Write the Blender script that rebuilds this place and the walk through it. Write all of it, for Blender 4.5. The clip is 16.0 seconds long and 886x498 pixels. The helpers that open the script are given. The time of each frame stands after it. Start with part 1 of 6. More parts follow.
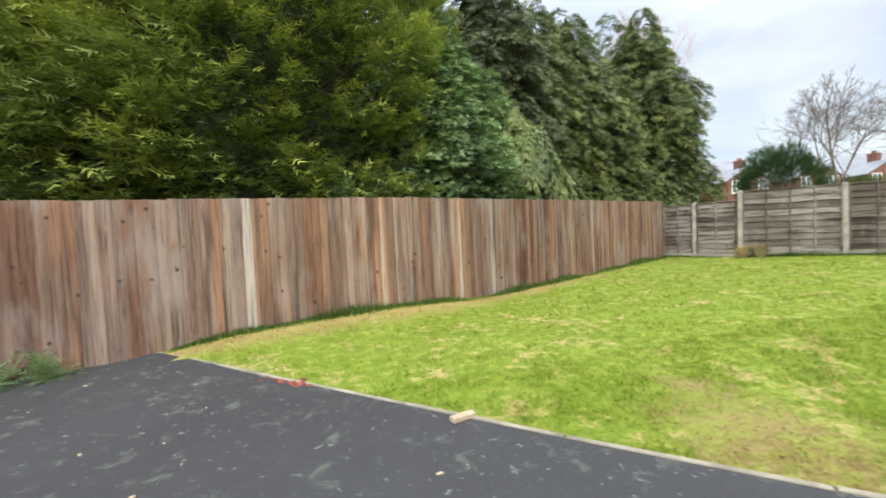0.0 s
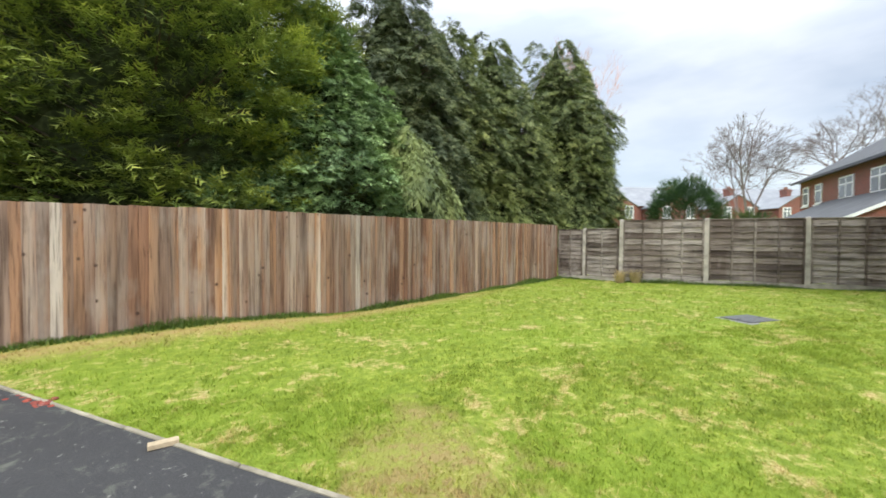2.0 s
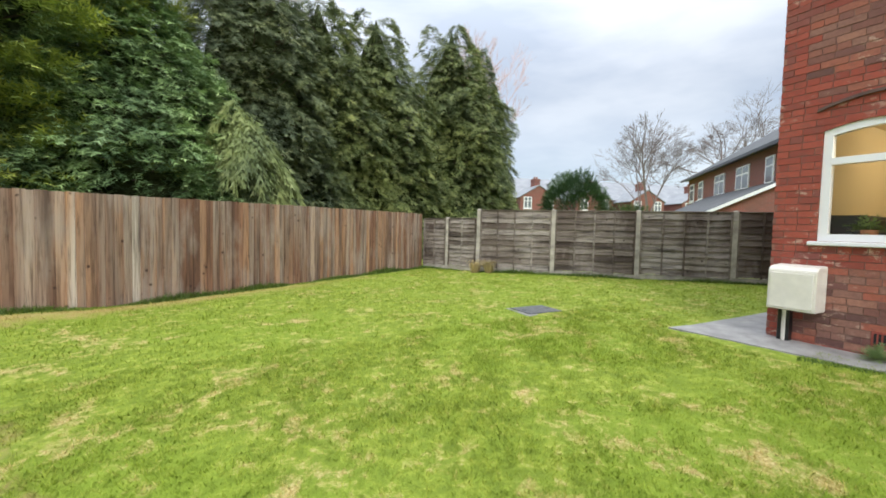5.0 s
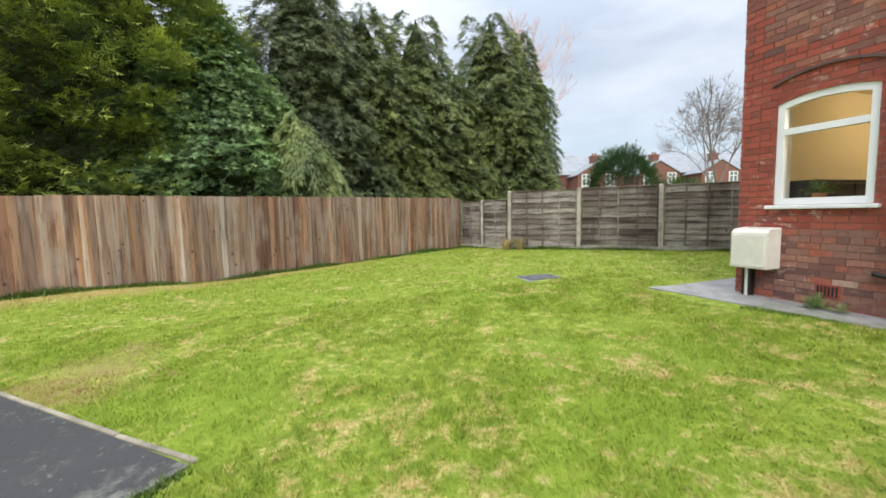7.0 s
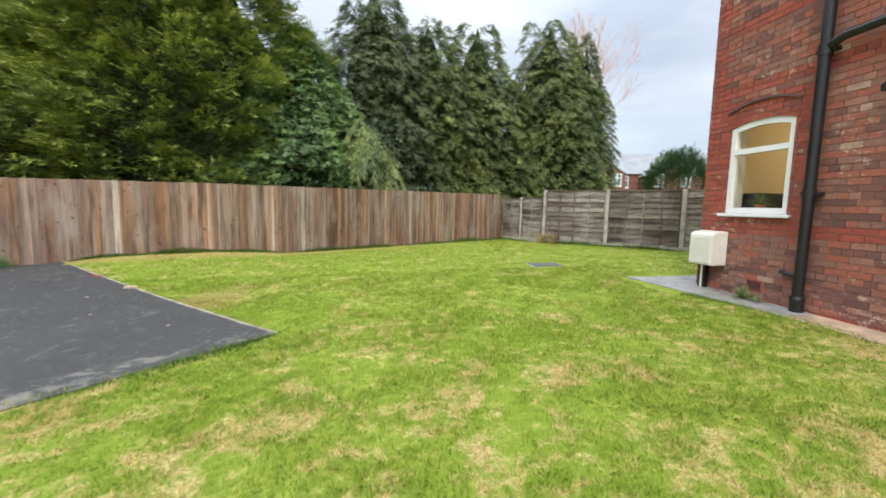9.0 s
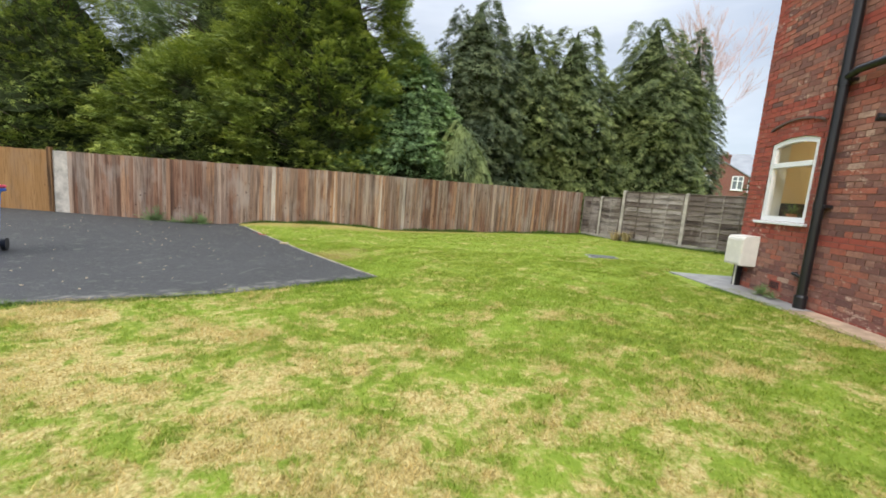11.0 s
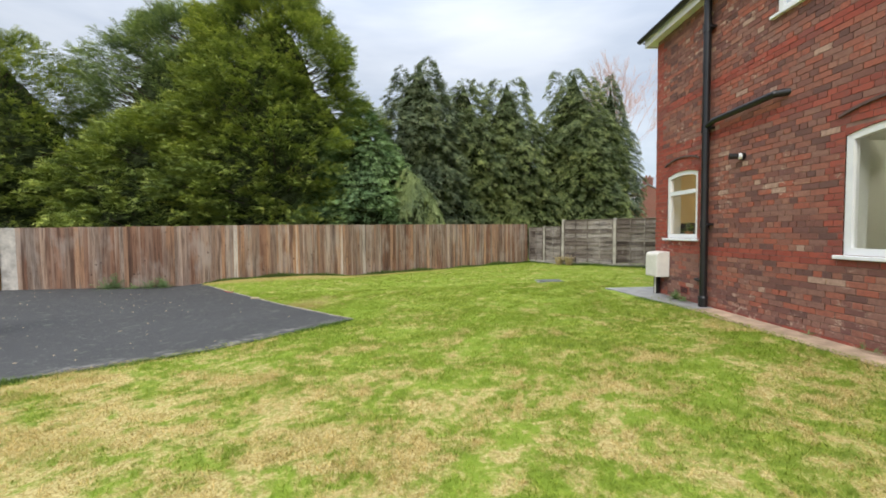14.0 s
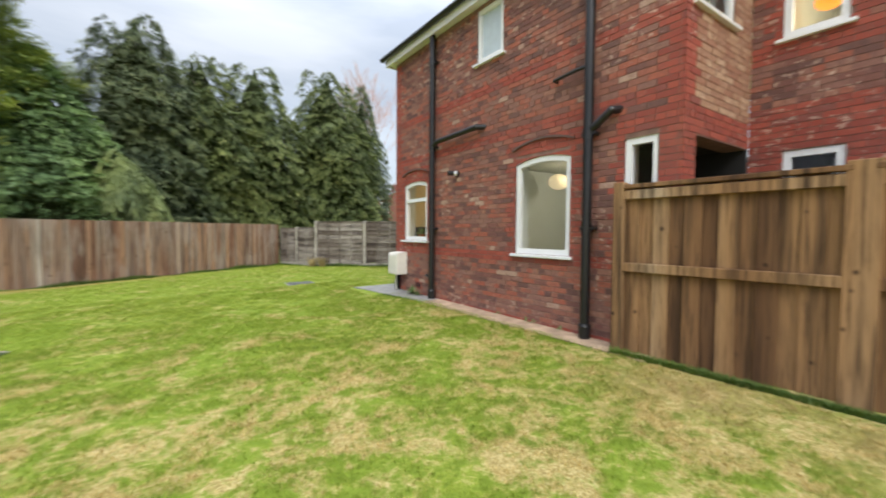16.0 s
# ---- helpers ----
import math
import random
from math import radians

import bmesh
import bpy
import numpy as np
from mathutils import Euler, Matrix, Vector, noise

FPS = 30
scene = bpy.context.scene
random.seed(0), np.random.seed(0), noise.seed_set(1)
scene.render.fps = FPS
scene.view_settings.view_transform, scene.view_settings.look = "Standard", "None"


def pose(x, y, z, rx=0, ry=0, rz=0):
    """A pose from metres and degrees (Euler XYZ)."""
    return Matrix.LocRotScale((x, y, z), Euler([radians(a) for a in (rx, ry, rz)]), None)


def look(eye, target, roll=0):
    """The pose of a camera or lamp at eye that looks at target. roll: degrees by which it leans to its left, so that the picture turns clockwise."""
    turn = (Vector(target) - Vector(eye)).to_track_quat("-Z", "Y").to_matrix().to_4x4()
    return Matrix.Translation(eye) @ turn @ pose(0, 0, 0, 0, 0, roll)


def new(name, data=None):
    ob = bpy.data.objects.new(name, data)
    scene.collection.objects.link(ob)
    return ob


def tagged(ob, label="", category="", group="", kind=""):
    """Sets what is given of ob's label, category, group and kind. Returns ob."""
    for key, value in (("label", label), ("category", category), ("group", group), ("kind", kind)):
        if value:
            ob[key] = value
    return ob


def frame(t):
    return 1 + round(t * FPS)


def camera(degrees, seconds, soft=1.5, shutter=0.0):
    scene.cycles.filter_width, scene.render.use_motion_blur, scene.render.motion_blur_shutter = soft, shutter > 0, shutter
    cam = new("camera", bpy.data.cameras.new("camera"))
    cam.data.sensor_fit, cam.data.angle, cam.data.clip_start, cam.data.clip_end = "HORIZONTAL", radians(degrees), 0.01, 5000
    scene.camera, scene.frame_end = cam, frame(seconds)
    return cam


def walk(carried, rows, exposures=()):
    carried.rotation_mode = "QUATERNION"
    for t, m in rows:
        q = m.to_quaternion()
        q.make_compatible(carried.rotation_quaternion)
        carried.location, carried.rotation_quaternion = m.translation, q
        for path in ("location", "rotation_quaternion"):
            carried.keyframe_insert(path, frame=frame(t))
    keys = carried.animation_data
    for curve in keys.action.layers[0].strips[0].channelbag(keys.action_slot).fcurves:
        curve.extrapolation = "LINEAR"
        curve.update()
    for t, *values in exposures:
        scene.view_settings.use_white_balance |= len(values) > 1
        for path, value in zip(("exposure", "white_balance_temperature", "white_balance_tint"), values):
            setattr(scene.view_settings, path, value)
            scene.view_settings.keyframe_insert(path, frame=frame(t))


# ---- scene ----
cam = camera(95.0, 16.0, soft=1.7, shutter=0.25)
PATH = [
    (0, (0.398, -0.702, 1.464), (0.894, 1.234, 1.382), -2.7),
    (0.5, (0.779, -1.08, 1.472), (1.544, 0.766, 1.397), -1.6),
    (1, (1.159, -1.223, 1.529), (2.131, 0.525, 1.491), -0.3),
    (1.5, (1.499, -1.32, 1.577), (2.403, 0.463, 1.521), 0.6),
    (2, (1.929, -1.265, 1.597), (2.612, 0.615, 1.548), 0.4),
    (2.5, (2.376, -1.339, 1.599), (2.867, 0.598, 1.507), -0.6),
    (3, (2.847, -1.286, 1.592), (3.457, 0.617, 1.517), -1.0),
    (3.5, (3.333, -1.343, 1.593), (4.045, 0.523, 1.487), -0.2),
    (4, (3.68, -1.553, 1.59), (4.484, 0.272, 1.438), 0.5),
    (4.5, (4.055, -1.678, 1.607), (4.927, 0.117, 1.481), 1.1),
    (4.7, (4.139, -1.725, 1.621), (5.078, 0.038, 1.52), 1.5),
    (6.8, (4.484, -3.001, 1.565), (5.116, -1.111, 1.396), -1.1),
    (7, (4.502, -3.161, 1.582), (5.132, -1.271, 1.403), -1.3),
    (7.5, (4.567, -3.556, 1.549), (5.219, -1.676, 1.341), -1.3),
    (8, (4.734, -4.047, 1.585), (5.323, -2.148, 1.372), -0.7),
    (8.5, (4.784, -4.489, 1.591), (5.321, -2.575, 1.376), 0.5),
    (9, (4.922, -4.957, 1.598), (5.22, -2.991, 1.386), 1.2),
    (9.5, (5.026, -5.367, 1.639), (5.175, -3.381, 1.458), 1.1),
    (9.8, (5.099, -5.627, 1.639), (5.24, -3.64, 1.461), 0.6),
    (10, (5.096, -5.804, 1.633), (5.093, -3.815, 1.424), 2.0),
    (10.2, (5.167, -5.984, 1.597), (4.968, -4.011, 1.332), 4.2),
    (12.3, (5.427, -7.443, 1.679), (5.346, -5.463, 1.407), 3.9),
    (12.5, (5.431, -7.497, 1.689), (5.349, -5.515, 1.437), 3.0),
    (13, (5.465, -7.616, 1.716), (5.49, -5.629, 1.491), 2.0),
    (13.5, (5.333, -7.561, 1.716), (5.411, -5.568, 1.569), 0.5),
    (14, (5.24, -7.544, 1.727), (5.283, -5.546, 1.644), -0.5),
    (14.5, (5.195, -7.562, 1.74), (5.214, -5.562, 1.692), -1.1),
    (15, (5.217, -7.562, 1.752), (5.368, -5.568, 1.704), -1.1),
    (15.5, (5.394, -7.572, 1.762), (5.933, -5.648, 1.694), -0.4),
    (16, (5.399, -7.571, 1.728), (6.531, -5.924, 1.65), 0.4),
]
walk(cam, [(t, look(eye, target, roll)) for t, eye, target, roll in PATH],
     exposures=[(0, 0.25), (2, 0.19), (4.5, 0.06), (9.5, 0.12), (13, -0.06), (16, -0.01)])


# ---- light ----
world = bpy.data.worlds.new("overcast_sky")
scene.world = world
world.use_nodes = True
wn, wl = world.node_tree.nodes, world.node_tree.links
wn.clear()
SUN_EL, SUN_AZ = 42.0, 205.0   # azimuth clockwise from +y
w_out = wn.new("ShaderNodeOutputWorld")
w_sky = wn.new("ShaderNodeTexSky")
w_sky.sky_type, w_sky.sun_disc = "NISHITA", False
w_sky.sun_elevation, w_sky.sun_rotation = radians(SUN_EL), radians(SUN_AZ)
w_b1 = wn.new("ShaderNodeBackground")
w_b1.inputs[1].default_value = 0.05
wl.new(w_sky.outputs[0], w_b1.inputs[0])
w_tc = wn.new("ShaderNodeTexCoord")
w_map = wn.new("ShaderNodeMapping")
w_map.inputs["Rotation"].default_value = (0.0, 0.25, 0.5)
w_map.inputs["Scale"].default_value = (1.0, 2.0, 5.0)
w_noise = wn.new("ShaderNodeTexNoise")
w_noise.inputs["Scale"].default_value = 1.5
w_noise.inputs["Detail"].default_value = 5.0
w_noise.inputs["Roughness"].default_value = 0.5
w_ramp = wn.new("ShaderNodeValToRGB")
w_ramp.color_ramp.elements[0].position, w_ramp.color_ramp.elements[0].color = 0.36, (0.54, 0.59, 0.67, 1)
w_ramp.color_ramp.elements[1].position, w_ramp.color_ramp.elements[1].color = 0.62, (0.84, 0.865, 0.90, 1)
w_b2 = wn.new("ShaderNodeBackground")
w_b2.inputs[1].default_value = 0.87
w_add = wn.new("ShaderNodeAddShader")
wl.new(w_tc.outputs["Generated"], w_map.inputs[0])
wl.new(w_map.outputs[0], w_noise.inputs["Vector"])
wl.new(w_noise.outputs[0], w_ramp.inputs[0])
wl.new(w_ramp.outputs[0], w_b2.inputs[0])
# an overcast dome: the zenith is brighter than the horizon
w_sep = wn.new("ShaderNodeSeparateXYZ")
w_zen = wn.new("ShaderNodeMapRange")
w_zen.interpolation_type = "SMOOTHSTEP"
w_zen.inputs[1].default_value, w_zen.inputs[2].default_value = 0.25, 1.0
w_zen.inputs[3].default_value, w_zen.inputs[4].default_value = 0.76, 3.25
wl.new(w_tc.outputs["Generated"], w_sep.inputs[0])
wl.new(w_sep.outputs[2], w_zen.inputs[0])
wl.new(w_zen.outputs[0], w_b2.inputs[1])
wl.new(w_b1.outputs[0], w_add.inputs[0])
wl.new(w_b2.outputs[0], w_add.inputs[1])
wl.new(w_add.outputs[0], w_out.inputs[0])

sun = new("sun", bpy.data.lights.new("sun", "SUN"))
sun.data.energy, sun.data.angle, sun.data.color = 1.5, radians(20), (1.0, 0.96, 0.9)
sd = Vector((math.sin(radians(SUN_AZ)) * math.cos(radians(SUN_EL)), math.cos(radians(SUN_AZ)) * math.cos(radians(SUN_EL)), math.sin(radians(SUN_EL))))
sun.matrix_world = look(sd * 60, (0, 0, 0))


# ---- materials ----
def shader(name, rough=0.8, metal=0.0):
    m = bpy.data.materials.new(name)
    m.use_nodes = True
    nt = m.node_tree
    b = nt.nodes["Principled BSDF"]
    b.inputs["Roughness"].default_value, b.inputs["Metallic"].default_value = rough, metal
    return m, nt, b


def node(nt, kind, **values):
    n = nt.nodes.new(kind)
    for k, v in values.items():
        n.inputs[k.replace("_", " ")].default_value = v
    return n


def noise_tex(nt, scale, detail=4.0, rough=0.55, stretch=None, coord="Object", dist=0.0):
    n = node(nt, "ShaderNodeTexNoise", Scale=scale, Detail=detail, Roughness=rough, Distortion=dist)
    if coord == "World":
        src = nt.nodes.new("ShaderNodeNewGeometry").outputs["Position"]
    else:
        src = nt.nodes.new("ShaderNodeTexCoord").outputs[coord]
    if stretch:
        mp = node(nt, "ShaderNodeMapping", Scale=stretch)
        nt.links.new(src, mp.inputs[0])
        src = mp.outputs[0]
    nt.links.new(src, n.inputs["Vector"])
    return n.outputs[0]


def ramp(nt, src, stops, mode="LINEAR"):
    r = nt.nodes.new("ShaderNodeValToRGB")
    r.color_ramp.interpolation = mode
    els = r.color_ramp.elements
    while len(els) < len(stops):
        els.new(0.5)
    for e, (p, c) in zip(els, stops):
        e.position, e.color = p, (*c, 1) if len(c) == 3 else c
    nt.links.new(src, r.inputs[0])
    return r.outputs[0]


def mix(nt, fac, a, b, mode="MIX"):
    n = nt.nodes.new("ShaderNodeMix")
    n.data_type, n.blend_type = "RGBA", mode
    for sock, v in ((n.inputs[0], fac), (n.inputs[6], a), (n.inputs[7], b)):
        if isinstance(v, (int, float)):
            sock.default_value = v
        elif isinstance(v, tuple):
            sock.default_value = (*v, 1)
        else:
            nt.links.new(v, sock)
    return n.outputs[2]


def bump(nt, b, src, strength=0.4, dist=0.01):
    n = node(nt, "ShaderNodeBump", Strength=strength, Distance=dist)
    nt.links.new(src, n.inputs["Height"])
    nt.links.new(n.outputs[0], b.inputs["Normal"])


def rnd(nt, island=False):
    if island:
        return nt.nodes.new("ShaderNodeNewGeometry").outputs["Random Per Island"]
    return nt.nodes.new("ShaderNodeObjectInfo").outputs["Random"]


def mat_plain(name, col, rough=0.6, metal=0.0, vary=0.12, scale=6.0, bumps=0.15):
    m, nt, b = shader(name, rough, metal)
    n = noise_tex(nt, scale, 5.0, 0.6, coord="World")
    lo, hi = tuple(c * (1 - vary) for c in col), tuple(min(1, c * (1 + vary)) for c in col)
    nt.links.new(ramp(nt, n, [(0.3, lo), (0.7, hi)]), b.inputs["Base Color"])
    bump(nt, b, noise_tex(nt, scale * 14, 3.0, coord="World"), bumps, 0.004)
    return m


def math_node(nt, op, a, b=None, c=None):
    n = nt.nodes.new("ShaderNodeMath")
    n.operation = op
    for sock, v in zip(n.inputs, (a, b, c)):
        if v is None:
            continue
        if isinstance(v, (int, float)):
            sock.default_value = v
        else:
            nt.links.new(v, sock)
    return n.outputs[0]


def soft(nt, v, lo, hi, a=0.0, b=1.0):
    n = nt.nodes.new("ShaderNodeMapRange")
    n.interpolation_type = "SMOOTHSTEP"
    for k, x in ((1, lo), (2, hi), (3, a), (4, b)):
        n.inputs[k].default_value = x
    nt.links.new(v, n.inputs[0])
    return n.outputs[0]


def grass_colour(nt):
    big = noise_tex(nt, 0.45, 3.0, 0.55, coord="World")
    mid = noise_tex(nt, 1.9, 5.0, 0.62, coord="World", dist=0.6)
    fine = noise_tex(nt, 9.0, 6.0, 0.72, coord="World", dist=0.4)
    tiny = noise_tex(nt, 45.0, 3.0, 0.7, coord="World")
    g = ramp(nt, fine, [(0.32, (0.155, 0.215, 0.025)), (0.48, (0.22, 0.295, 0.035)), (0.58, (0.30, 0.365, 0.05)), (0.69, (0.43, 0.45, 0.12))])
    g = mix(nt, soft(nt, big, 0.42, 0.60, 0.0, 0.5), g, (0.22, 0.315, 0.03))
    # straw patches, more of them to the south and west
    pos = nt.nodes.new("ShaderNodeSeparateXYZ")
    nt.links.new(nt.nodes.new("ShaderNodeNewGeometry").outputs["Position"], pos.inputs[0])
    X, Y = pos.outputs[0], pos.outputs[1]
    south = soft(nt, Y, 0.5, -6.0, -0.08, 0.13)
    west = soft(nt, math_node(nt, "ADD", X, math_node(nt, "MULTIPLY", Y, 0.4)), 4.5, -1.5, -0.05, 0.09)
    west = math_node(nt, "MULTIPLY", west, soft(nt, Y, -1.0, -4.0))
    m = math_node(nt, "ADD", math_node(nt, "ADD", mid, south), west)
    m = math_node(nt, "ADD", m, math_node(nt, "MULTIPLY", math_node(nt, "SUBTRACT", fine, 0.5), 0.95))
    straw = ramp(nt, tiny, [(0.33, (0.34, 0.245, 0.10)), (0.5, (0.54, 0.415, 0.175)), (0.65, (0.68, 0.56, 0.28))])
    c = mix(nt, soft(nt, m, 0.45, 0.70, 0.0, 0.88), g, straw)
    # a dead strip along the boarded fence
    line = math_node(nt, "MAXIMUM", math_node(nt, "MULTIPLY_ADD", X, 0.256, 4.84), math_node(nt, "MULTIPLY_ADD", X, 0.43, 4.57))
    d = math_node(nt, "SUBTRACT", line, Y)
    strip = math_node(nt, "MULTIPLY", soft(nt, d, 0.10, 0.28), soft(nt, math_node(nt, "ADD", d, math_node(nt, "MULTIPLY", math_node(nt, "ADD", fine, mid), 0.9)), 1.65, 1.05))
    strip = math_node(nt, "MULTIPLY", strip, soft(nt, X, 7.5, 3.5))
    c = mix(nt, math_node(nt, "MULTIPLY", strip, 0.8), c, (0.52, 0.35, 0.16))
    # bare worn earth beside the drive and by the timber fence
    for cx, cy, r in ((2.68, 0.98, 0.78), (9.0, -6.0, 0.8), (9.0, -7.3, 0.7)):
        dd = math_node(nt, "SQRT", math_node(nt, "ADD", math_node(nt, "POWER", math_node(nt, "SUBTRACT", X, cx), 2.0), math_node(nt, "POWER", math_node(nt, "SUBTRACT", Y, cy), 2.0)))
        dd = math_node(nt, "ADD", dd, math_node(nt, "MULTIPLY", math_node(nt, "SUBTRACT", mid, 0.5), 3.5 * r))
        c = mix(nt, math_node(nt, "MULTIPLY", soft(nt, dd, r, 0.2 * r, 0.0, 0.72), soft(nt, fine, 0.38, 0.60, 1.0, 0.35)), c, (0.42, 0.285, 0.14))
    return c


def mat_grass():
    m, nt, b = shader("lawn_grass", 0.85)
    b.inputs["Specular IOR Level"].default_value = 0.2
    nt.links.new(grass_colour(nt), b.inputs["Base Color"])
    bump(nt, b, noise_tex(nt, 40.0, 5.0, 0.7, coord="World"), 0.7, 0.03)
    return m


def mat_blades():
    m, nt, b = shader("grass_blades", 0.7)
    b.inputs["Specular IOR Level"].default_value = 0.25
    c = grass_colour(nt)
    r = ramp(nt, rnd(nt, True), [(0.0, (0.92, 0.92, 0.84)), (0.5, (1.12, 1.1, 1.05)), (1.0, (1.35, 1.28, 1.27))])
    c = mix(nt, 1.0, c, r, "MULTIPLY")
    nt.links.new(c, b.inputs["Base Color"])
    let_through(nt, b, c, 0.4)
    return m


def mat_tarmac():
    m, nt, b = shader("tarmac", 0.72)
    big = noise_tex(nt, 0.9, 5.0, 0.6, coord="World")
    fine = noise_tex(nt, 220.0, 2.0, 0.6, coord="World")
    c = ramp(nt, fine, [(0.3, (0.026, 0.026, 0.027)), (0.55, (0.047, 0.047, 0.048)), (0.75, (0.09, 0.09, 0.088))])
    moss = ramp(nt, noise_tex(nt, 5.5, 6.0, 0.7, coord="World", dist=0.5), [(0.56, (0, 0, 0)), (0.68, (0.75, 0.75, 0.75))])
    c = mix(nt, moss, c, (0.15, 0.155, 0.125))
    fleck = ramp(nt, noise_tex(nt, 17.0, 4.0, 0.65, coord="World", dist=0.3), [(0.63, (0, 0, 0)), (0.69, (0.8, 0.8, 0.8))])
    c = mix(nt, fleck, c, (0.26, 0.26, 0.23))
    c = mix(nt, ramp(nt, big, [(0.45, (0, 0, 0)), (0.75, (0.35, 0.35, 0.35))]), c, (0.075, 0.076, 0.076))
    # pale grit and soil washed along the lawn edge
    pos = nt.nodes.new("ShaderNodeSeparateXYZ")
    nt.links.new(nt.nodes.new("ShaderNodeNewGeometry").outputs["Position"], pos.inputs[0])
    d = [math_node(nt, "SUBTRACT", pos.outputs[1], math_node(nt, "MULTIPLY_ADD", pos.outputs[0], k, -3.30 - 0.5 * k)) for k in (0.743, 0.54)]
    d = math_node(nt, "ADD", math_node(nt, "MINIMUM", *d), math_node(nt, "MULTIPLY_ADD", noise_tex(nt, 1.6, 5.0, 0.65, coord="World"), 1.6, -0.8))
    c = mix(nt, math_node(nt, "MULTIPLY", soft(nt, d, 0.34, 0.06), soft(nt, noise_tex(nt, 5.0, 5.0, 0.7, coord="World"), 0.46, 0.64, 0.0, 0.6)), c, (0.30, 0.285, 0.25))
    nt.links.new(c, b.inputs["Base Color"])
    bump(nt, b, fine, 0.6, 0.006)
    return m


def mat_boards(name, stops, dark=(0.05, 0.03, 0.02), wear=0.5, spread=0.3, level=False, tone=(0.27, 0.24, 0.21)):
    """Weathered upright boards: one tone a board, grain along z, knots and grey stains."""
    m, nt, b = shader(name, 0.85)
    b.inputs["Specular IOR Level"].default_value = 0.25
    pick = math_node(nt, "MULTIPLY_ADD", rnd(nt), 0.75, math_node(nt, "MULTIPLY_ADD", noise_tex(nt, 1.0, 2.0, 0.5, (1.1, 1.1, 0.06), "World"), 2.0, -0.88))
    base = ramp(nt, pick, stops)
    grain = noise_tex(nt, 1.0, 6.0, 0.65, (3, 3, 45) if level else (38, 38, 1.6), "World", 0.6)
    c = mix(nt, ramp(nt, grain, [(0.34, (0.7, 0.7, 0.7)), (0.52, (0, 0, 0))]), base, dark)
    stain = noise_tex(nt, 1.0, 4.0, 0.6, (2.2, 2.2, 0.9), "World")
    c = mix(nt, ramp(nt, stain, [(0.50, (0, 0, 0)), (0.66, (wear, wear, wear))]), c, tone)
    streak = noise_tex(nt, 1.0, 3.0, 0.5, (1.2, 1.2, 9) if level else (9, 9, 0.5), "World")
    c = mix(nt, ramp(nt, streak, [(0.52, (0, 0, 0)), (0.72, (spread, spread, spread))]), c, dark)
    knot = node(nt, "ShaderNodeTexVoronoi", Scale=1.0)
    knot.voronoi_dimensions = "3D"
    mp = node(nt, "ShaderNodeMapping", Scale=(5.5, 5.5, 5.0))
    nt.links.new(nt.nodes.new("ShaderNodeNewGeometry").outputs["Position"], mp.inputs[0])
    nt.links.new(mp.outputs[0], knot.inputs["Vector"])
    spot = math_node(nt, "MULTIPLY", soft(nt, knot.outputs["Distance"], 0.17, 0.05), soft(nt, noise_tex(nt, 4.0, 1.0, 0.5, coord="World"), 0.46, 0.54, 0.0, 0.9))
    c = mix(nt, spot, c, dark)
    nt.links.new(c, b.inputs["Base Color"])
    bump(nt, b, grain, 0.5, 0.004)
    return m


def mat_brick(name, stops, island=False, speck=0.3):
    m, nt, b = shader(name, 0.85)
    b.inputs["Specular IOR Level"].default_value = 0.25
    base = ramp(nt, rnd(nt, island), stops, "CONSTANT")
    n = noise_tex(nt, 26.0, 5.0, 0.7, coord="World")
    c = mix(nt, ramp(nt, n, [(0.35, (speck, speck, speck)), (0.6, (0, 0, 0))]), base, (0.07, 0.035, 0.03))
    big = noise_tex(nt, 0.8, 4.0, 0.6, coord="World")
    c = mix(nt, ramp(nt, big, [(0.5, (0, 0, 0)), (0.8, (0.35, 0.35, 0.35))]), c, (0.22, 0.13, 0.10))
    # weathered faces: smears inside a brick, pale spalled patches
    smear = noise_tex(nt, 11.0, 5.0, 0.7, (1, 1, 2.2), "World", 0.5)
    c = mix(nt, ramp(nt, smear, [(0.36, (0.55, 0.55, 0.55)), (0.5, (0, 0, 0))]), c, (0.19, 0.085, 0.068))
    lime = math_node(nt, "MULTIPLY", soft(nt, noise_tex(nt, 0.9, 2.0, 0.5, coord="World"), 0.46, 0.60), soft(nt, noise_tex(nt, 9.0, 6.0, 0.7, (1, 1, 1.8), "World"), 0.55, 0.66, 0.0, 0.8))
    c = mix(nt, lime, c, (0.58, 0.42, 0.33))
    nt.links.new(c, b.inputs["Base Color"])
    bump(nt, b, n, 0.6, 0.004)
    return m


def let_through(nt, b, colour, share):
    """Thin leaves let part of the light through."""
    tr = nt.nodes.new("ShaderNodeBsdfTranslucent")
    mx = nt.nodes.new("ShaderNodeMixShader")
    mx.inputs[0].default_value = share
    nt.links.new(colour, tr.inputs[0])
    nt.links.new(b.outputs[0], mx.inputs[1]), nt.links.new(tr.outputs[0], mx.inputs[2])
    nt.links.new(mx.outputs[0], nt.nodes["Material Output"].inputs[0])


